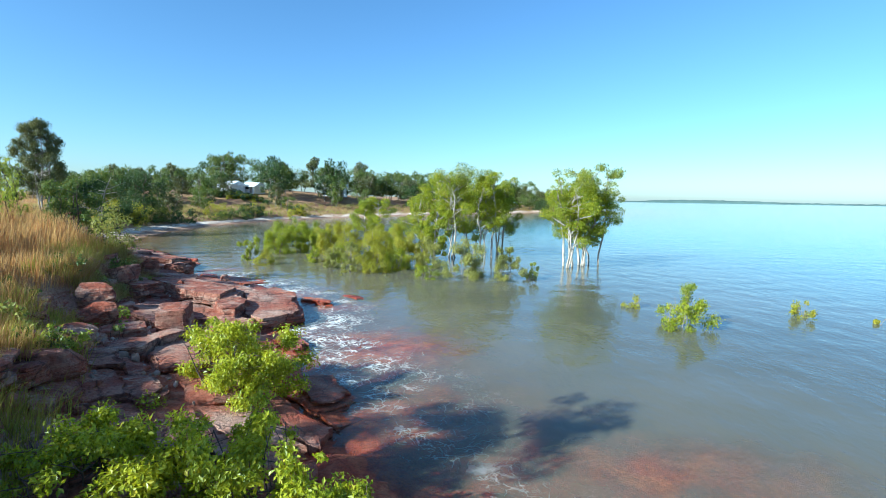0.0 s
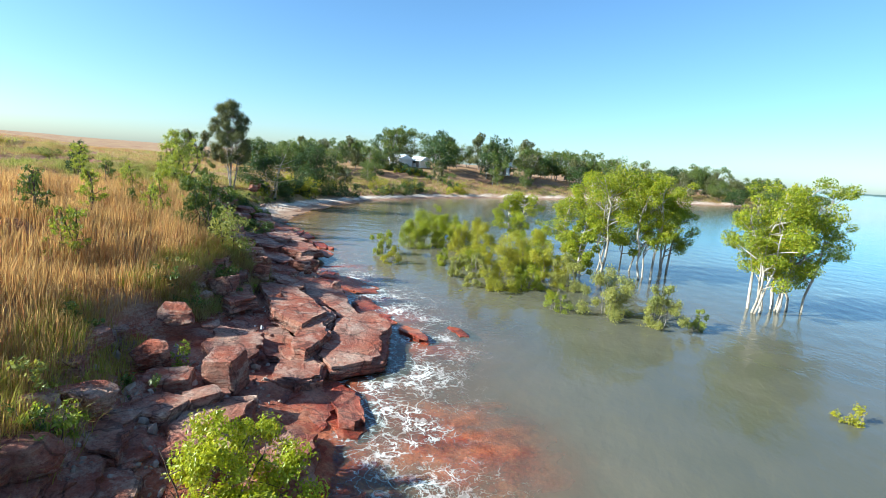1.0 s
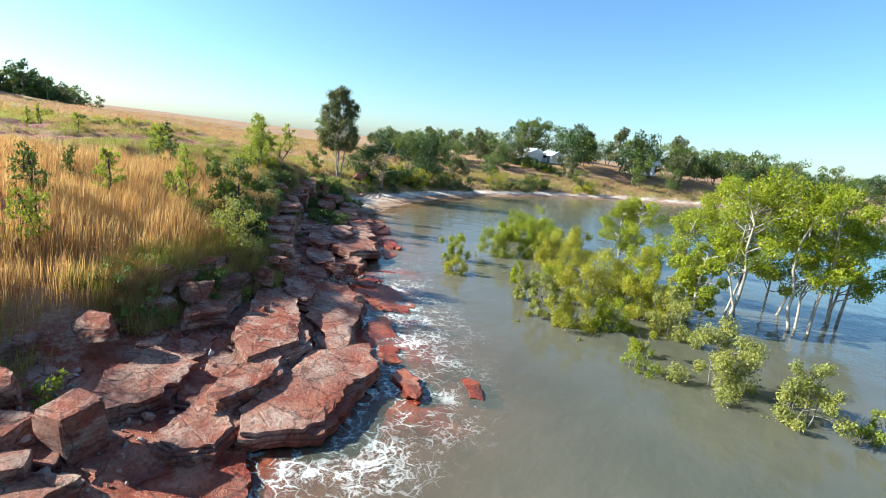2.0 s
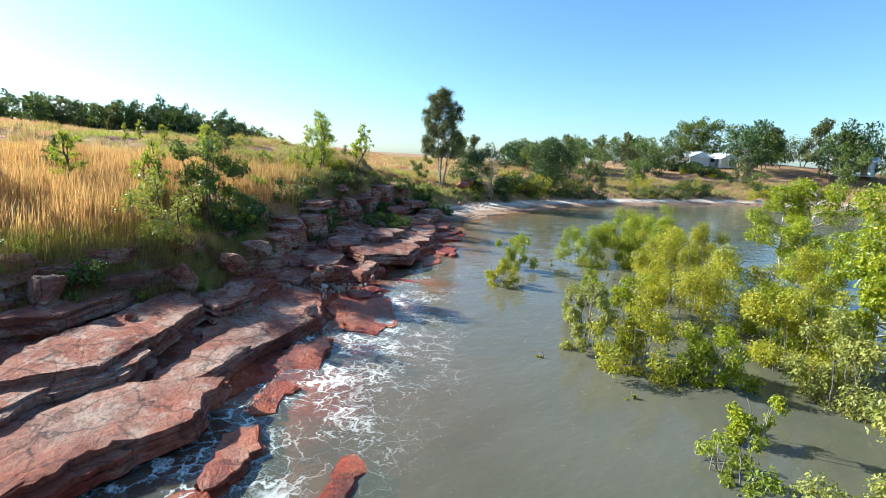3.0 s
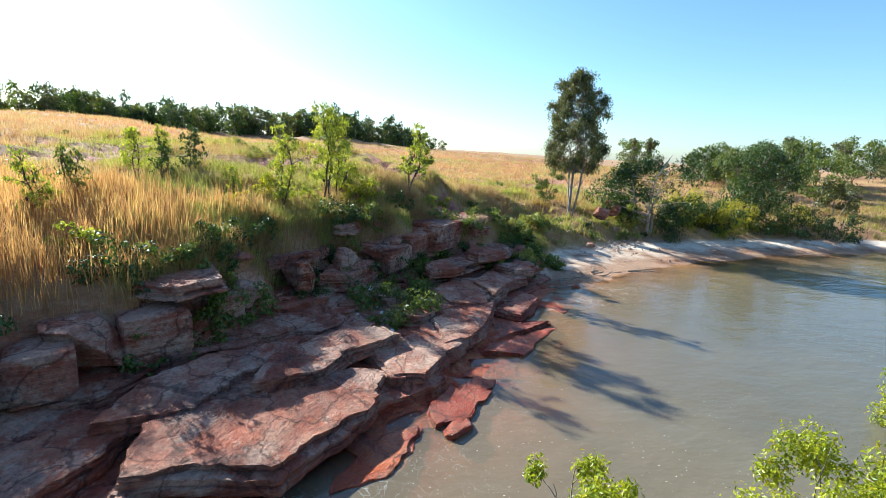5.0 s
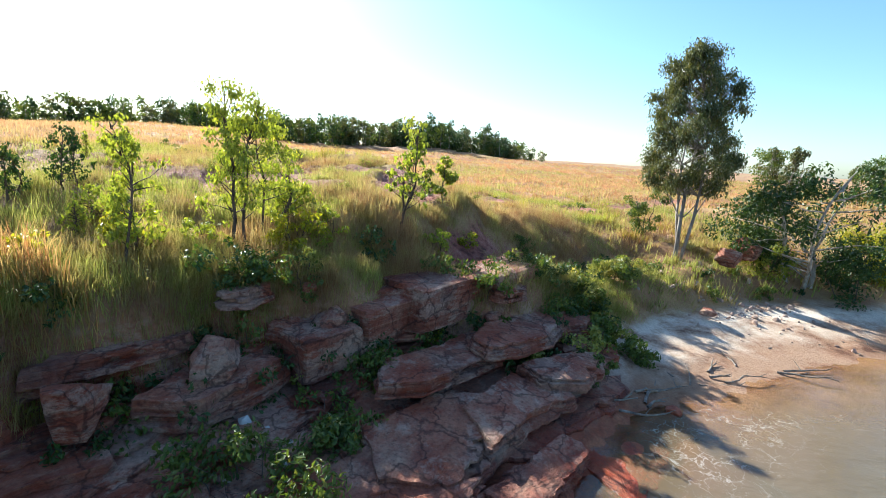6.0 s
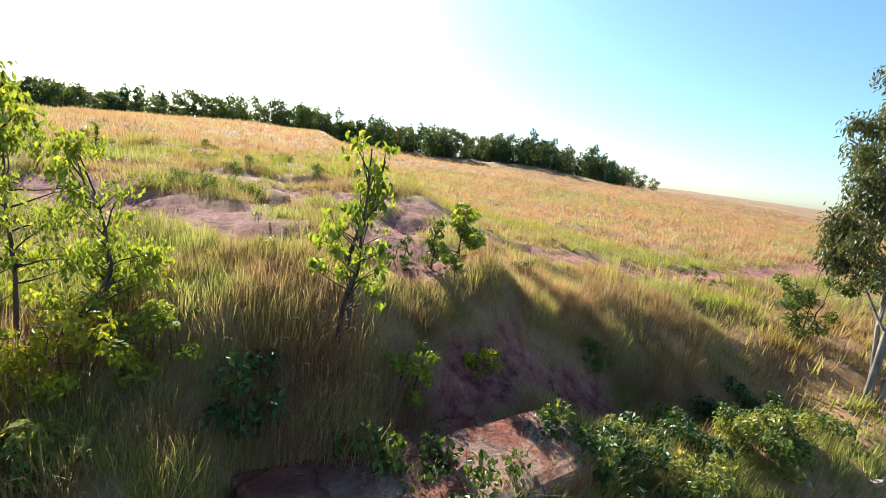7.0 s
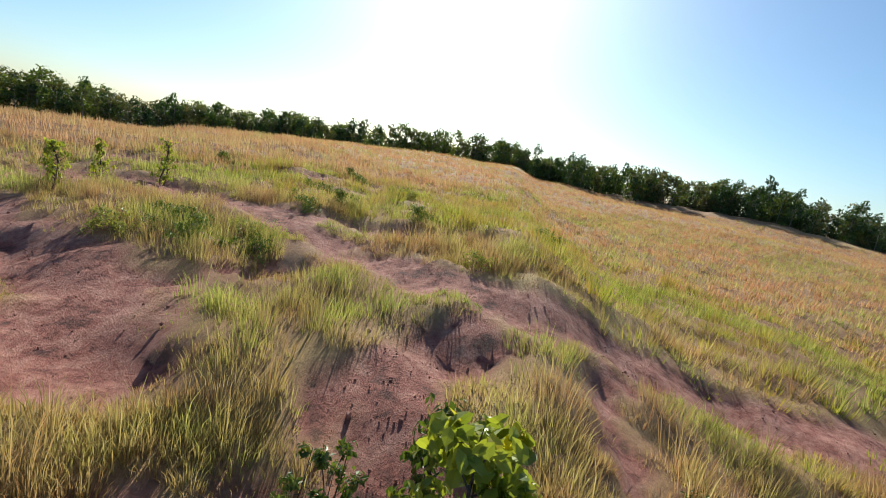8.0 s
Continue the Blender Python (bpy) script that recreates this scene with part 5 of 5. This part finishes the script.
# bushes added to darken this slope; the leaf colour carries the bank's shade
for i, (x, y, tall) in enumerate([(-36.3, 37.8, 1.3), (-37.4, 39.3, 1.4), (-38.6, 38.9, 1.2), (-35.3, 36.6, 1.0), (-38.9, 41.0, 1.3), (-34.2, 36.0, 0.8), (-40.0, 40.0, 1.1), (-37.6, 37.6, 0.9)]):
    leafy("bank_shrub", x, y, tall * 0.62, tall * 1.3, "bush on the bank, its shade put into dark leaves", [DARK, BUSH, DARK][i % 3], DARK_BARK, 1500, 0.13, 1600 + i, stems=4, bare=0.05, girth=0.02, clumps=16, clump=0.4, group="bank bushes", slim=0.5)
leafy("bank_shrub", -25.0, 30.2, 0.9, 2.6, "dense low green shrub in the rock gully", BUSH, DARK_BARK, 3000, 0.13, 877, stems=6, bare=0.05, girth=0.02, clumps=24)
leafy("bank_shrub", -26.6, 31.2, 0.8, 2.0, "dense low green shrub in the rock gully", BUSH, DARK_BARK, 2200, 0.13, 878, stems=6, bare=0.05, girth=0.02, clumps=20)
leafy("bank_shrub", -30.4, 36.9, 0.8, 1.1, "small dark shrub at the end of the sand", BUSH, DARK_BARK, 900, 0.12, 879, stems=4, bare=0.05, girth=0.02)
rng = np.random.RandomState(33)
for i in range(34):  # scrub along the bank behind the beach
    k = rng.uniform(21.4, 24.8)
    a, b = SHORE[int(k)], SHORE[int(k) + 1]
    u = k - int(k)
    dx, dy = b[0] - a[0], b[1] - a[1]
    ln = math.hypot(dx, dy)
    off = a[2] * (1 - u) + b[2] * u + rng.uniform(0.2, 3.2)
    x, y = a[0] + u * dx - dy / ln * off, a[1] + u * dy + dx / ln * off
    s = rng.uniform(0.8, 1.5) if k < 21.5 else rng.uniform(1.2, 2.6)
    leafy("bank_shrub", x, y, s, s * 1.35, "dark green scrub bush behind the beach", [BUSH, DARK, DARK, OLIVE][rng.randint(4)], DARK_BARK, int(700 * s), 0.17, 900 + i, stems=3, bare=0.05, girth=0.03, clumps=14, clump=0.4, group="beach scrub")

for i in range(80):  # dark low plants above the end of the sand
    k = rng.uniform(16.8, 19.4) if i < 60 else rng.uniform(20.6, 22.5)
    a, b = SHORE[int(k)], SHORE[int(k) + 1]
    u = k - int(k)
    dx, dy = b[0] - a[0], b[1] - a[1]
    ln = math.hypot(dx, dy)
    off = a[2] * (1 - u) + b[2] * u + (rng.uniform(-1.4, 2.4) if i < 60 else rng.uniform(0.8, 3.0))
    x, y = a[0] + u * dx - dy / ln * off, a[1] + u * dy + dx / ln * off
    s = rng.uniform(0.4, 0.9) if i < 60 else rng.uniform(0.3, 0.5)
    leafy("slope_plant", x, y, s, s * 1.5, "low dark green plant on the shaded bank", [BUSH, DARK, BUSH, SILVER][rng.randint(4)], DARK_BARK, int(600 * s), 0.13, 1500 + i, stems=3, bare=0.05, girth=0.015, clumps=10, clump=0.42, group="bank plants", slim=0.55)
for i in range(60):  # low green plants on the shaded slope
    k = rng.uniform(5.0, 18.6)
    a, b = SHORE[int(k)], SHORE[int(k) + 1]
    u = k - int(k)
    dx, dy = b[0] - a[0], b[1] - a[1]
    ln = math.hypot(dx, dy)
    off = a[2] * (1 - u) + b[2] * u + rng.uniform(-0.9, 1.6)
    x, y = a[0] + u * dx - dy / ln * off, a[1] + u * dy + dx / ln * off
    s = rng.uniform(0.3, 0.75)
    leafy("slope_plant", x, y, s, s * 1.3, "small leafy green plant rooted in the bank", [BUSH, BUSH, BRIGHT, SILVER][rng.randint(4)], DARK_BARK, int(420 * s), 0.11, 1200 + i, stems=3, bare=0.05, girth=0.012, clumps=9, clump=0.4, group="bank plants", slim=0.55)

for i in range(34):  # dense green growth on the foot of the bank, dark leaves deepening its shade
    k = rng.uniform(12.2, 17.2)
    a, b = SHORE[int(k)], SHORE[int(k) + 1]
    u = k - int(k)
    dx, dy = b[0] - a[0], b[1] - a[1]
    ln = math.hypot(dx, dy)
    off = a[2] * (1 - u) + b[2] * u + rng.uniform(-0.3, 1.7)
    x, y = a[0] + u * dx - dy / ln * off, a[1] + u * dy + dx / ln * off
    s = rng.uniform(0.5, 1.0)
    leafy("slope_plant", x, y, s, s * 1.6, "leafy dark green plant at the foot of the bank", [DARK, BUSH, DARK][i % 3], DARK_BARK, int(800 * s), 0.12, 1800 + i, stems=3, bare=0.05, girth=0.015, clumps=12, clump=0.42, group="bank plants", slim=0.55)

# woods beyond the bay and along the top of the hill
def wood(name, seed, tall, wide, leaf, leaves, size, label):
    ob = plant(name, 0, 0, tall, wide, label, "tree", leaf, GREY_BARK, leaves, size, seed, 2, 0.2, 0.13, 12, 0.42, z=0.0)
    return ob


WOODS = [wood("wood_tree", 1000 + i, 6.5 + 0.6 * i, 6.3 + 0.6 * (i % 3), leaf, 1500, 0.52, label) for i, (leaf, label) in enumerate(
    [(GUM, "grey-green gum tree in the woods"), (DARK, "dark green tree in the woods"), (BUSH, "olive green tree in the woods"), (GUM, "tall grey-green gum tree in the woods"), (BUSH, "spreading green tree in the woods")])]


def clear_of(x, y):
    """Keeps the open slopes below the houses free of trees."""
    near, _, _ = nearest(np.array([x]), np.array([y]), [(-3, 24), (-56, 111)])
    also, _, _ = nearest(np.array([x]), np.array([y]), [(0.5, 0), (-56, 111)])
    return near[0] > 3.6 and also[0] > 3.0


rng = np.random.RandomState(44)
spots = []
for i in range(190):  # north side of the bay
    k = rng.uniform(23.0, 28.6)
    a, b = SHORE[int(k)], SHORE[int(k) + 1]
    u = k - int(k)
    dx, dy = b[0] - a[0], b[1] - a[1]
    ln = math.hypot(dx, dy)
    off = 9 + 42 * rng.random() ** 1.2
    x, y = a[0] + u * dx - dy / ln * off, a[1] + u * dy + dx / ln * off
    if math.hypot(x + 56, y - 111) > 7 and clear_of(x, y):
        spots.append((x, y, (rng.uniform(0.5, 0.75) if k < 25 else rng.uniform(0.8, 1.2)) * (0.8 if off < 20 else 1.0)))
for i, (x, y, s) in enumerate(spots):
    src = WOODS[i % 5]
    if i < 5:
        src.matrix_world = pose(x, y, height(x, y) - 0.1, 0, 0, rng.uniform(0, 360)) @ Matrix.Scale(s, 4)
        tagged(src, group="woods")
    else:
        ob = copy_thing(src, pose(x, y, height(x, y) - 0.1, 0, 0, rng.uniform(0, 360)))
        ob.scale = (s, s, s * rng.uniform(0.85, 1.15))


def skyline(count):
    """The unbroken belt of trees along the top of the hill: trunks and crowns of many trees in one mesh."""
    kinds, models = [], []
    for i, leaf in enumerate((GUM, DARK, BUSH, GUM, DARK)):
        models.append(plant("model", 0, 0, 8.4 + 0.5 * i, 6.4 + 0.5 * (i % 3), "model", "tree", leaf, GREY_BARK, 430, 0.8, 1700 + i, 1, 0.12, 0.14, 12, 0.42, z=0.0, spread=0.2))
    for tree in models:
        v, f, m, base = [], [], [], 0
        for child in tree.children:
            me = child.data
            co = np.zeros(len(me.vertices) * 3)
            me.vertices.foreach_get("co", co)
            me.calc_loop_triangles()
            tri = np.zeros(len(me.loop_triangles) * 3, np.int32)
            me.loop_triangles.foreach_get("vertices", tri)
            v.append(co.reshape(-1, 3))
            f.append(tri.reshape(-1, 3) + base)
            m.append(np.full(len(f[-1]), [GREY_BARK, GUM, DARK, BUSH].index(me.materials[0])))
            base += len(v[-1])
        kinds.append((np.concatenate(v), np.concatenate(f), np.concatenate(m)))
    v, f, m, base = [], [], [], 0
    for i in range(count):
        a, r, s = radians(rng.uniform(79, 178)), rng.uniform(134, 160), rng.uniform(0.75, 1.1)
        s *= 0.55 + 0.45 * min(1, (math.degrees(a) - 79) / 9)
        x, y, w = -34 - math.sin(a) * r, 30 + math.cos(a) * r, rng.uniform(0, 6.28)
        co, tri, mi = kinds[i % 5]
        turn = np.array([[math.cos(w), -math.sin(w), 0], [math.sin(w), math.cos(w), 0], [0, 0, rng.uniform(0.85, 1.1)]])
        v.append(co @ turn.T * s + np.array([x, y, height(x, y) - 1.6]))
        f.append(tri + base)
        m.append(mi)
        base += len(co)
    for tree in models:
        for child in list(tree.children):
            bpy.data.objects.remove(child)
        bpy.data.objects.remove(tree)
    me = mesh_of("far_woods", np.concatenate(v), np.concatenate(f), 3, GREY_BARK)
    for extra in (GUM, DARK, BUSH):
        me.materials.append(extra)
    me.polygons.foreach_set("material_index", np.concatenate(m).astype(np.int32))
    tagged(new("far_woods", me), "dull green belt of trees along the hilltop", "trees", kind="stuff")


skyline(560)


def low_coast():
    """The far shore across the sea: a low wooded strip on the horizon."""
    rng = np.random.RandomState(55)
    n = 220
    a = np.radians(np.linspace(-12, -88, n))
    r = 2700 + 160 * np.sin(a * 9)
    top = 9 + 5 * np.sin(a * 14 + 1) + np.cumsum(rng.normal(0, 0.6, n)) * 0.4 + rng.uniform(0, 3, n)
    top = np.clip(top, 4, 20) * np.clip((np.arange(n) + 6) / 30, 0, 1)
    v = []
    for dr, f in ((0, -0.3), (20, 0.55), (60, 1.0), (200, 1.05), (420, -0.3)):
        v.append(np.stack([-np.sin(a) * (r + dr), np.cos(a) * (r + dr), np.where(f > 0, top * f, -1.0)], 1))
    k = np.arange(n - 1)
    fc = [np.stack([i * n + k, i * n + k + 1, (i + 1) * n + k + 1, (i + 1) * n + k], 1) for i in range(4)]
    tagged(new("backdrop", mesh_of("backdrop", np.concatenate(v), np.concatenate(fc), 4, FAR_LAND)), "low blue-green far coast across the sea", "coast", kind="structure")


low_coast()
rng = np.random.RandomState(56)
for i in range(34):  # mangrove trees on the far point of the bay
    k = rng.uniform(27.2, 29.6)
    a, b = SHORE[int(k)], SHORE[int(k) + 1]
    u = k - int(k)
    dx, dy = b[0] - a[0], b[1] - a[1]
    ln = math.hypot(dx, dy)
    off = rng.uniform(-2, 8)
    x, y = a[0] + u * dx - dy / ln * off, a[1] + u * dy + dx / ln * off
    ob = copy_thing(WOODS[(1, 2, 4)[i % 3]], pose(x, y, height(x, y) - 0.1, 0, 0, rng.uniform(0, 360)))
    ob.scale = (0.9, 0.9, rng.uniform(0.45, 0.75))

rng = np.random.RandomState(57)
for i in range(16):  # driftwood thrown up at the end of the rocks and along the sand
    k = rng.uniform(17.6, 21.2)
    a, b = SHORE[int(k)], SHORE[int(k) + 1]
    u = k - int(k)
    dx, dy = b[0] - a[0], b[1] - a[1]
    ln = math.hypot(dx, dy)
    off = rng.uniform(0.1, 0.9)
    x, y = a[0] + u * dx - dy / ln * off, a[1] + u * dy + dx / ln * off
    w, long, r = math.atan2(dy, dx) + rng.normal(0, 0.5), rng.uniform(0.5, 1.7), rng.uniform(0.02, 0.05)
    tubes = []
    p, q = limb(rng, (0, 0, 0), (long, 0, 0.05), r, r * 0.4, 0.12, 7)
    tubes.append((p, q, 6))
    for _ in range(rng.randint(1, 4)):
        j = rng.randint(2, 6)
        p2, q2 = limb(rng, p[j], p[j] + np.array([rng.uniform(0.1, 0.4), rng.normal(0, 0.25), rng.uniform(0, 0.2)]), r * 0.5, r * 0.15, 0.1, 4)
        tubes.append((p2, q2, 4))
    ob = new("driftwood", limb_mesh("driftwood", tubes, DRIFT))
    ob.matrix_world = pose(x, y, max(height(x, y), 0) + r * 0.6, 0, 0, math.degrees(w))
    tagged(ob, "bleached brown driftwood branch on wet sand", "driftwood", "driftwood")


# ---- houses ----
def box(bm, x, y, z, sx, sy, sz):
    m = Matrix.Translation((x, y, z + sz / 2)) @ Matrix.Diagonal((sx, sy, sz, 1))
    bmesh.ops.create_cube(bm, size=1, matrix=m)


def bm_mesh(name, bm, mat):
    me = bpy.data.meshes.new(name)
    bm.to_mesh(me)
    bm.free()
    me.materials.append(mat)
    return me


def house(x, y, long, deep, tall, turn):
    root = thing("house", (x, y, height(x, y) - 0.05), "small white house with pale low gable roof", "house", "houses above the bay", turn)
    bm = bmesh.new()
    box(bm, 0, 0, 0, long, deep, tall)
    part("wall", bm_mesh("wall", bm, WHITE_WALL), root)
    bm = bmesh.new()
    e, r = 0.5, 1.1
    pts = [bm.verts.new(p) for p in ((-long / 2 - e, -deep / 2 - e, tall), (long / 2 + e, -deep / 2 - e, tall), (long / 2 + e, deep / 2 + e, tall), (-long / 2 - e, deep / 2 + e, tall), (-long / 2 - e, 0, tall + r), (long / 2 + e, 0, tall + r))]
    for q in ((0, 1, 5, 4), (2, 3, 4, 5), (0, 4, 3), (1, 2, 5), (3, 2, 1, 0)):
        bm.faces.new([pts[k] for k in q])
    part("roof", bm_mesh("roof", bm, WHITE_ROOF), root)
    for k in range(int(long // 2.6)):
        bm = bmesh.new()
        box(bm, -long / 2 + 1.5 + k * 2.5, -deep / 2 - 0.01, 1.0, 1.1, 0.05, 1.1)
        part("window", bm_mesh("window", bm, PANE), root)
    bm = bmesh.new()
    box(bm, long / 2 - 0.9, -deep / 2 - 0.01, 0.05, 0.9, 0.05, 2.0)
    part("door", bm_mesh("door", bm, GREY_BARK), root)
    return root


rng = np.random.RandomState(91)
for i in range(22):  # bushes in front of the houses
    x, y = -53 + rng.normal(0, 5.0), 104 + rng.normal(0, 1.8)
    sz = rng.uniform(1.0, 2.0)
    leafy("bank_shrub", x, y, sz, sz * 1.6, "olive bush below the white houses", [BUSH, DARK, OLIVE][rng.randint(3)], DARK_BARK, 500, 0.3, 1400 + i, stems=3, bare=0.05, girth=0.04, clumps=12, clump=0.4, group="bushes by the houses")
house(-58, 110, 4.6, 4.0, 1.6, -25)
house(-54.0, 113, 3.6, 3.4, 1.6, -20)
house(-40, 132, 6, 5, 2.6, 10)


# ---- grass ----
def sow(seed, x0, x1, y0, y1, count, lo, hi, keep=None, clump=0.0):
    """Random places on the hill, thinned out on bare soil, rock and sand, and gathered in tufts."""
    rng = np.random.RandomState(seed)
    x, y = rng.uniform(x0, x1, count), rng.uniform(y0, y1, count)
    if clump:
        tx, ty = rng.uniform(x0, x1, count // 26), rng.uniform(y0, y1, count // 26)
        pick = rng.randint(0, len(tx), count)
        near = rng.random(count) < clump
        x, y = np.where(near, tx[pick] + rng.normal(0, 0.16, count), x), np.where(near, ty[pick] + rng.normal(0, 0.16, count), y)
    z, beach, bare, past = on_ground(x, y)
    ok = (past > lo) & (past < hi) & (rng.random(count) > bare * 1.15) & (rng.random(count) > beach)
    if keep is not None:
        ok &= keep(x, y)
    return rng, x[ok], y[ok], z[ok] - 0.03, past[ok]


def along_bank(seed, k0, k1, count, lo, hi):
    """Random places along the top of the bank, lo to hi metres behind its foot."""
    rng = np.random.RandomState(seed)
    line = np.array([p[:3] for p in SHORE], float)
    seg = np.hypot(np.diff(line[:, 0]), np.diff(line[:, 1]))
    run = np.concatenate([[0], np.cumsum(seg)])
    s = rng.uniform(np.interp(k0, np.arange(len(run)), run), np.interp(k1, np.arange(len(run)), run), count)
    k = np.clip(np.searchsorted(run, s) - 1, 0, len(seg) - 1)
    u = (s - run[k]) / seg[k]
    d = (line[k + 1, :2] - line[k, :2]) / seg[k][:, None]
    off = line[k, 2] * (1 - u) + line[k + 1, 2] * u + rng.uniform(lo, hi, count)
    x, y = line[k, 0] + d[:, 0] * u * seg[k] - d[:, 1] * off, line[k, 1] + d[:, 1] * u * seg[k] + d[:, 0] * off
    hub = rng.randint(0, count, count // 14)
    pick = hub[rng.randint(0, len(hub), count)]
    near = rng.random(count) < 0.75
    x, y = np.where(near, x[pick] + rng.normal(0, 0.13, count), x), np.where(near, y[pick] + rng.normal(0, 0.13, count), y)
    return rng, x, y


def fringe(name, label, mat, seed, k0, k1, count, lo, hi, tall, width, lean, parts=2):
    rng, x, y = along_bank(seed, k0, k1, count, lo, hi)
    tagged(blades(name, rng, x, y, tall * rng.uniform(0.5, 1.3, count), width * rng.uniform(0.7, 1.3, count), mat, lean, parts), label, "grass", kind="stuff")


def turf(name, label, mat, seed, x0, x1, y0, y1, count, tall, width, lean=0.3, lo=0.7, hi=400, keep=None, clump=0.4, parts=2, sink=0.0):
    rng, x, y, z, past = sow(seed, x0, x1, y0, y1, count, lo, hi, keep, clump)
    h = tall * rng.uniform(0.55, 1.25, len(x)) * (0.85 + 0.3 * waves(x, y, 4, 30)) * (1 - sink * ease(past, 5, 14)) * (0.5 + 0.5 * ease(past, 0.5, 2.5))
    tagged(blades(name, rng, x, y, h, width * rng.uniform(0.7, 1.3, len(x)), mat, lean, parts, z), label, "grass", kind="stuff")


def tussocks(name, label, mat, seed, x0, x1, y0, y1, count, each, tall, width, reach, lo=0.7, hi=400, keep=None, gaps=0.35, parts=2):
    """Separate tufts, each with its own height and spread, leaning outwards, and open ground between them."""
    rng, x, y, z, past = sow(seed, x0, x1, y0, y1, count, lo, hi, keep)
    stay = rng.random(len(x)) < np.clip(1 - gaps + 0.55 * waves(x, y, 3.2, seed + 40), 0.12, 1)
    x, y = x[stay], y[stay]
    tread = worn(x, y)
    h = tall * rng.lognormal(0, 0.30, len(x)) * (1 - 0.6 * tread) * (0.9 + 0.3 * waves(x, y, 6, seed + 41))
    r = reach * rng.uniform(0.55, 1.45, len(x)) * (1 - 0.35 * tread)
    hub = np.repeat(np.arange(len(x)), each)
    n = len(hub)
    a, u = rng.uniform(0, 6.28318, n), np.sqrt(rng.random(n))
    bx, by = x[hub] + np.cos(a) * u * r[hub], y[hub] + np.sin(a) * u * r[hub]
    out = (np.cos(a) * u * 0.45, np.sin(a) * u * 0.45)
    hh = np.maximum(h[hub], 0.06) * rng.uniform(0.5, 1.2, n) * (1 - 0.3 * u)
    tagged(blades(name, rng, bx, by, hh, width * rng.uniform(0.7, 1.3, n), mat, 0.22, parts, None, out), label, "grass", kind="stuff")


south = lambda x, y: (y < 27 - 0.35 * (x + 20)) & (x > -27.5 - 0.35 * (24 - y))
beyond = lambda x, y: ~((x > -54) & (x < -30) & (y > 12) & (y < 46))
turf("dry_grass", "tall golden dry grass on the bank top", GRASS, 1, -31, -3, 1, 31, 145000, 1.05, 0.016, 0.22, keep=south, sink=0.5)
turf("dry_grass", "golden dry grass over the hill", FAR_GRASS, 2, -66, -16, -30, 14, 60000, 0.6, 0.040, 0.25, keep=lambda x, y: ~((x > -31) & (y > 1)), parts=1)
headland = lambda x, y: ~south(x, y)
near = lambda x, y: headland(x, y) & (x > -45) & (y > 18) & (y < 40)
tussocks("mixed_grass", "short green and straw grass tufts round bare red soil", MIXED_GRASS, 3, -45, -28, 18, 40, 5600, 46, 0.46, 0.0095, 0.27, keep=near, gaps=0.48)
tussocks("mixed_grass", "green and straw grass tufts further back", MIXED_GRASS, 14, -58, -28, 8, 48, 12000, 16, 0.42, 0.024, 0.26, keep=lambda x, y: headland(x, y) & ~near(x, y), gaps=0.25, parts=1)
tussocks("mixed_grass", "low dry tufts between the taller grass", MIXED_GRASS, 13, -46, -28, 18, 42, 9000, 16, 0.20, 0.012, 0.22, keep=headland, gaps=0.1, parts=1)
tussocks("tall_tufts", "tall green-gold grass tufts on the headland", MIXED_GRASS, 8, -46, -26, 20, 44, 2200, 46, 0.52, 0.010, 0.28, lo=0.8, hi=9, keep=lambda x, y: y < 38, gaps=0.3)
tussocks("green_clumps", "grey-green clumps of grass and low herbs on the slope", GREEN_GRASS, 15, -64, -40, 10, 50, 1500, 60, 0.5, 0.03, 0.5, keep=lambda x, y: x < -43, gaps=0.55, parts=1)
turf("mixed_grass", "green and straw grass over the headland", MIXED_GRASS, 4, -115, -40, 8, 90, 120000, 0.45, 0.045, 0.3, keep=lambda x, y: beyond(x, y) & (x < -46), parts=1)
turf("far_grass", "red-gold seeding grass on the far hill", RED_GRASS, 5, -160, -60, -90, 90, 190000, 0.55, 0.07, 0.3, parts=1)
fringe("bank_grass", "long green grass hanging over the bank edge", GREEN_GRASS, 6, 4.0, 13.0, 22000, -0.1, 2.0, 0.5, 0.012, 0.5)
fringe("bank_grass", "dark green and straw grass hanging over the rock bank", MIXED_GRASS, 16, 8.4, 12.8, 15000, -0.6, 0.7, 0.55, 0.012, 0.6)
tussocks("brown_tufts", "brown dry tufts on the headland's edge", MIXED_GRASS, 17, -40, -28, 27, 39, 2600, 42, 0.34, 0.010, 0.26, lo=0.7, hi=8, gaps=0.2)
fringe("slope_grass", "dry straw grass on the shaded bank", MIXED_GRASS, 9, 11.5, 19.0, 46000, 0.6, 3.6, 0.5, 0.012, 0.5)
fringe("beach_grass", "golden and green grass above the far beach", MIXED_GRASS, 7, 20.5, 28.0, 50000, 0.6, 14, 0.5, 0.06, 0.25, 1)
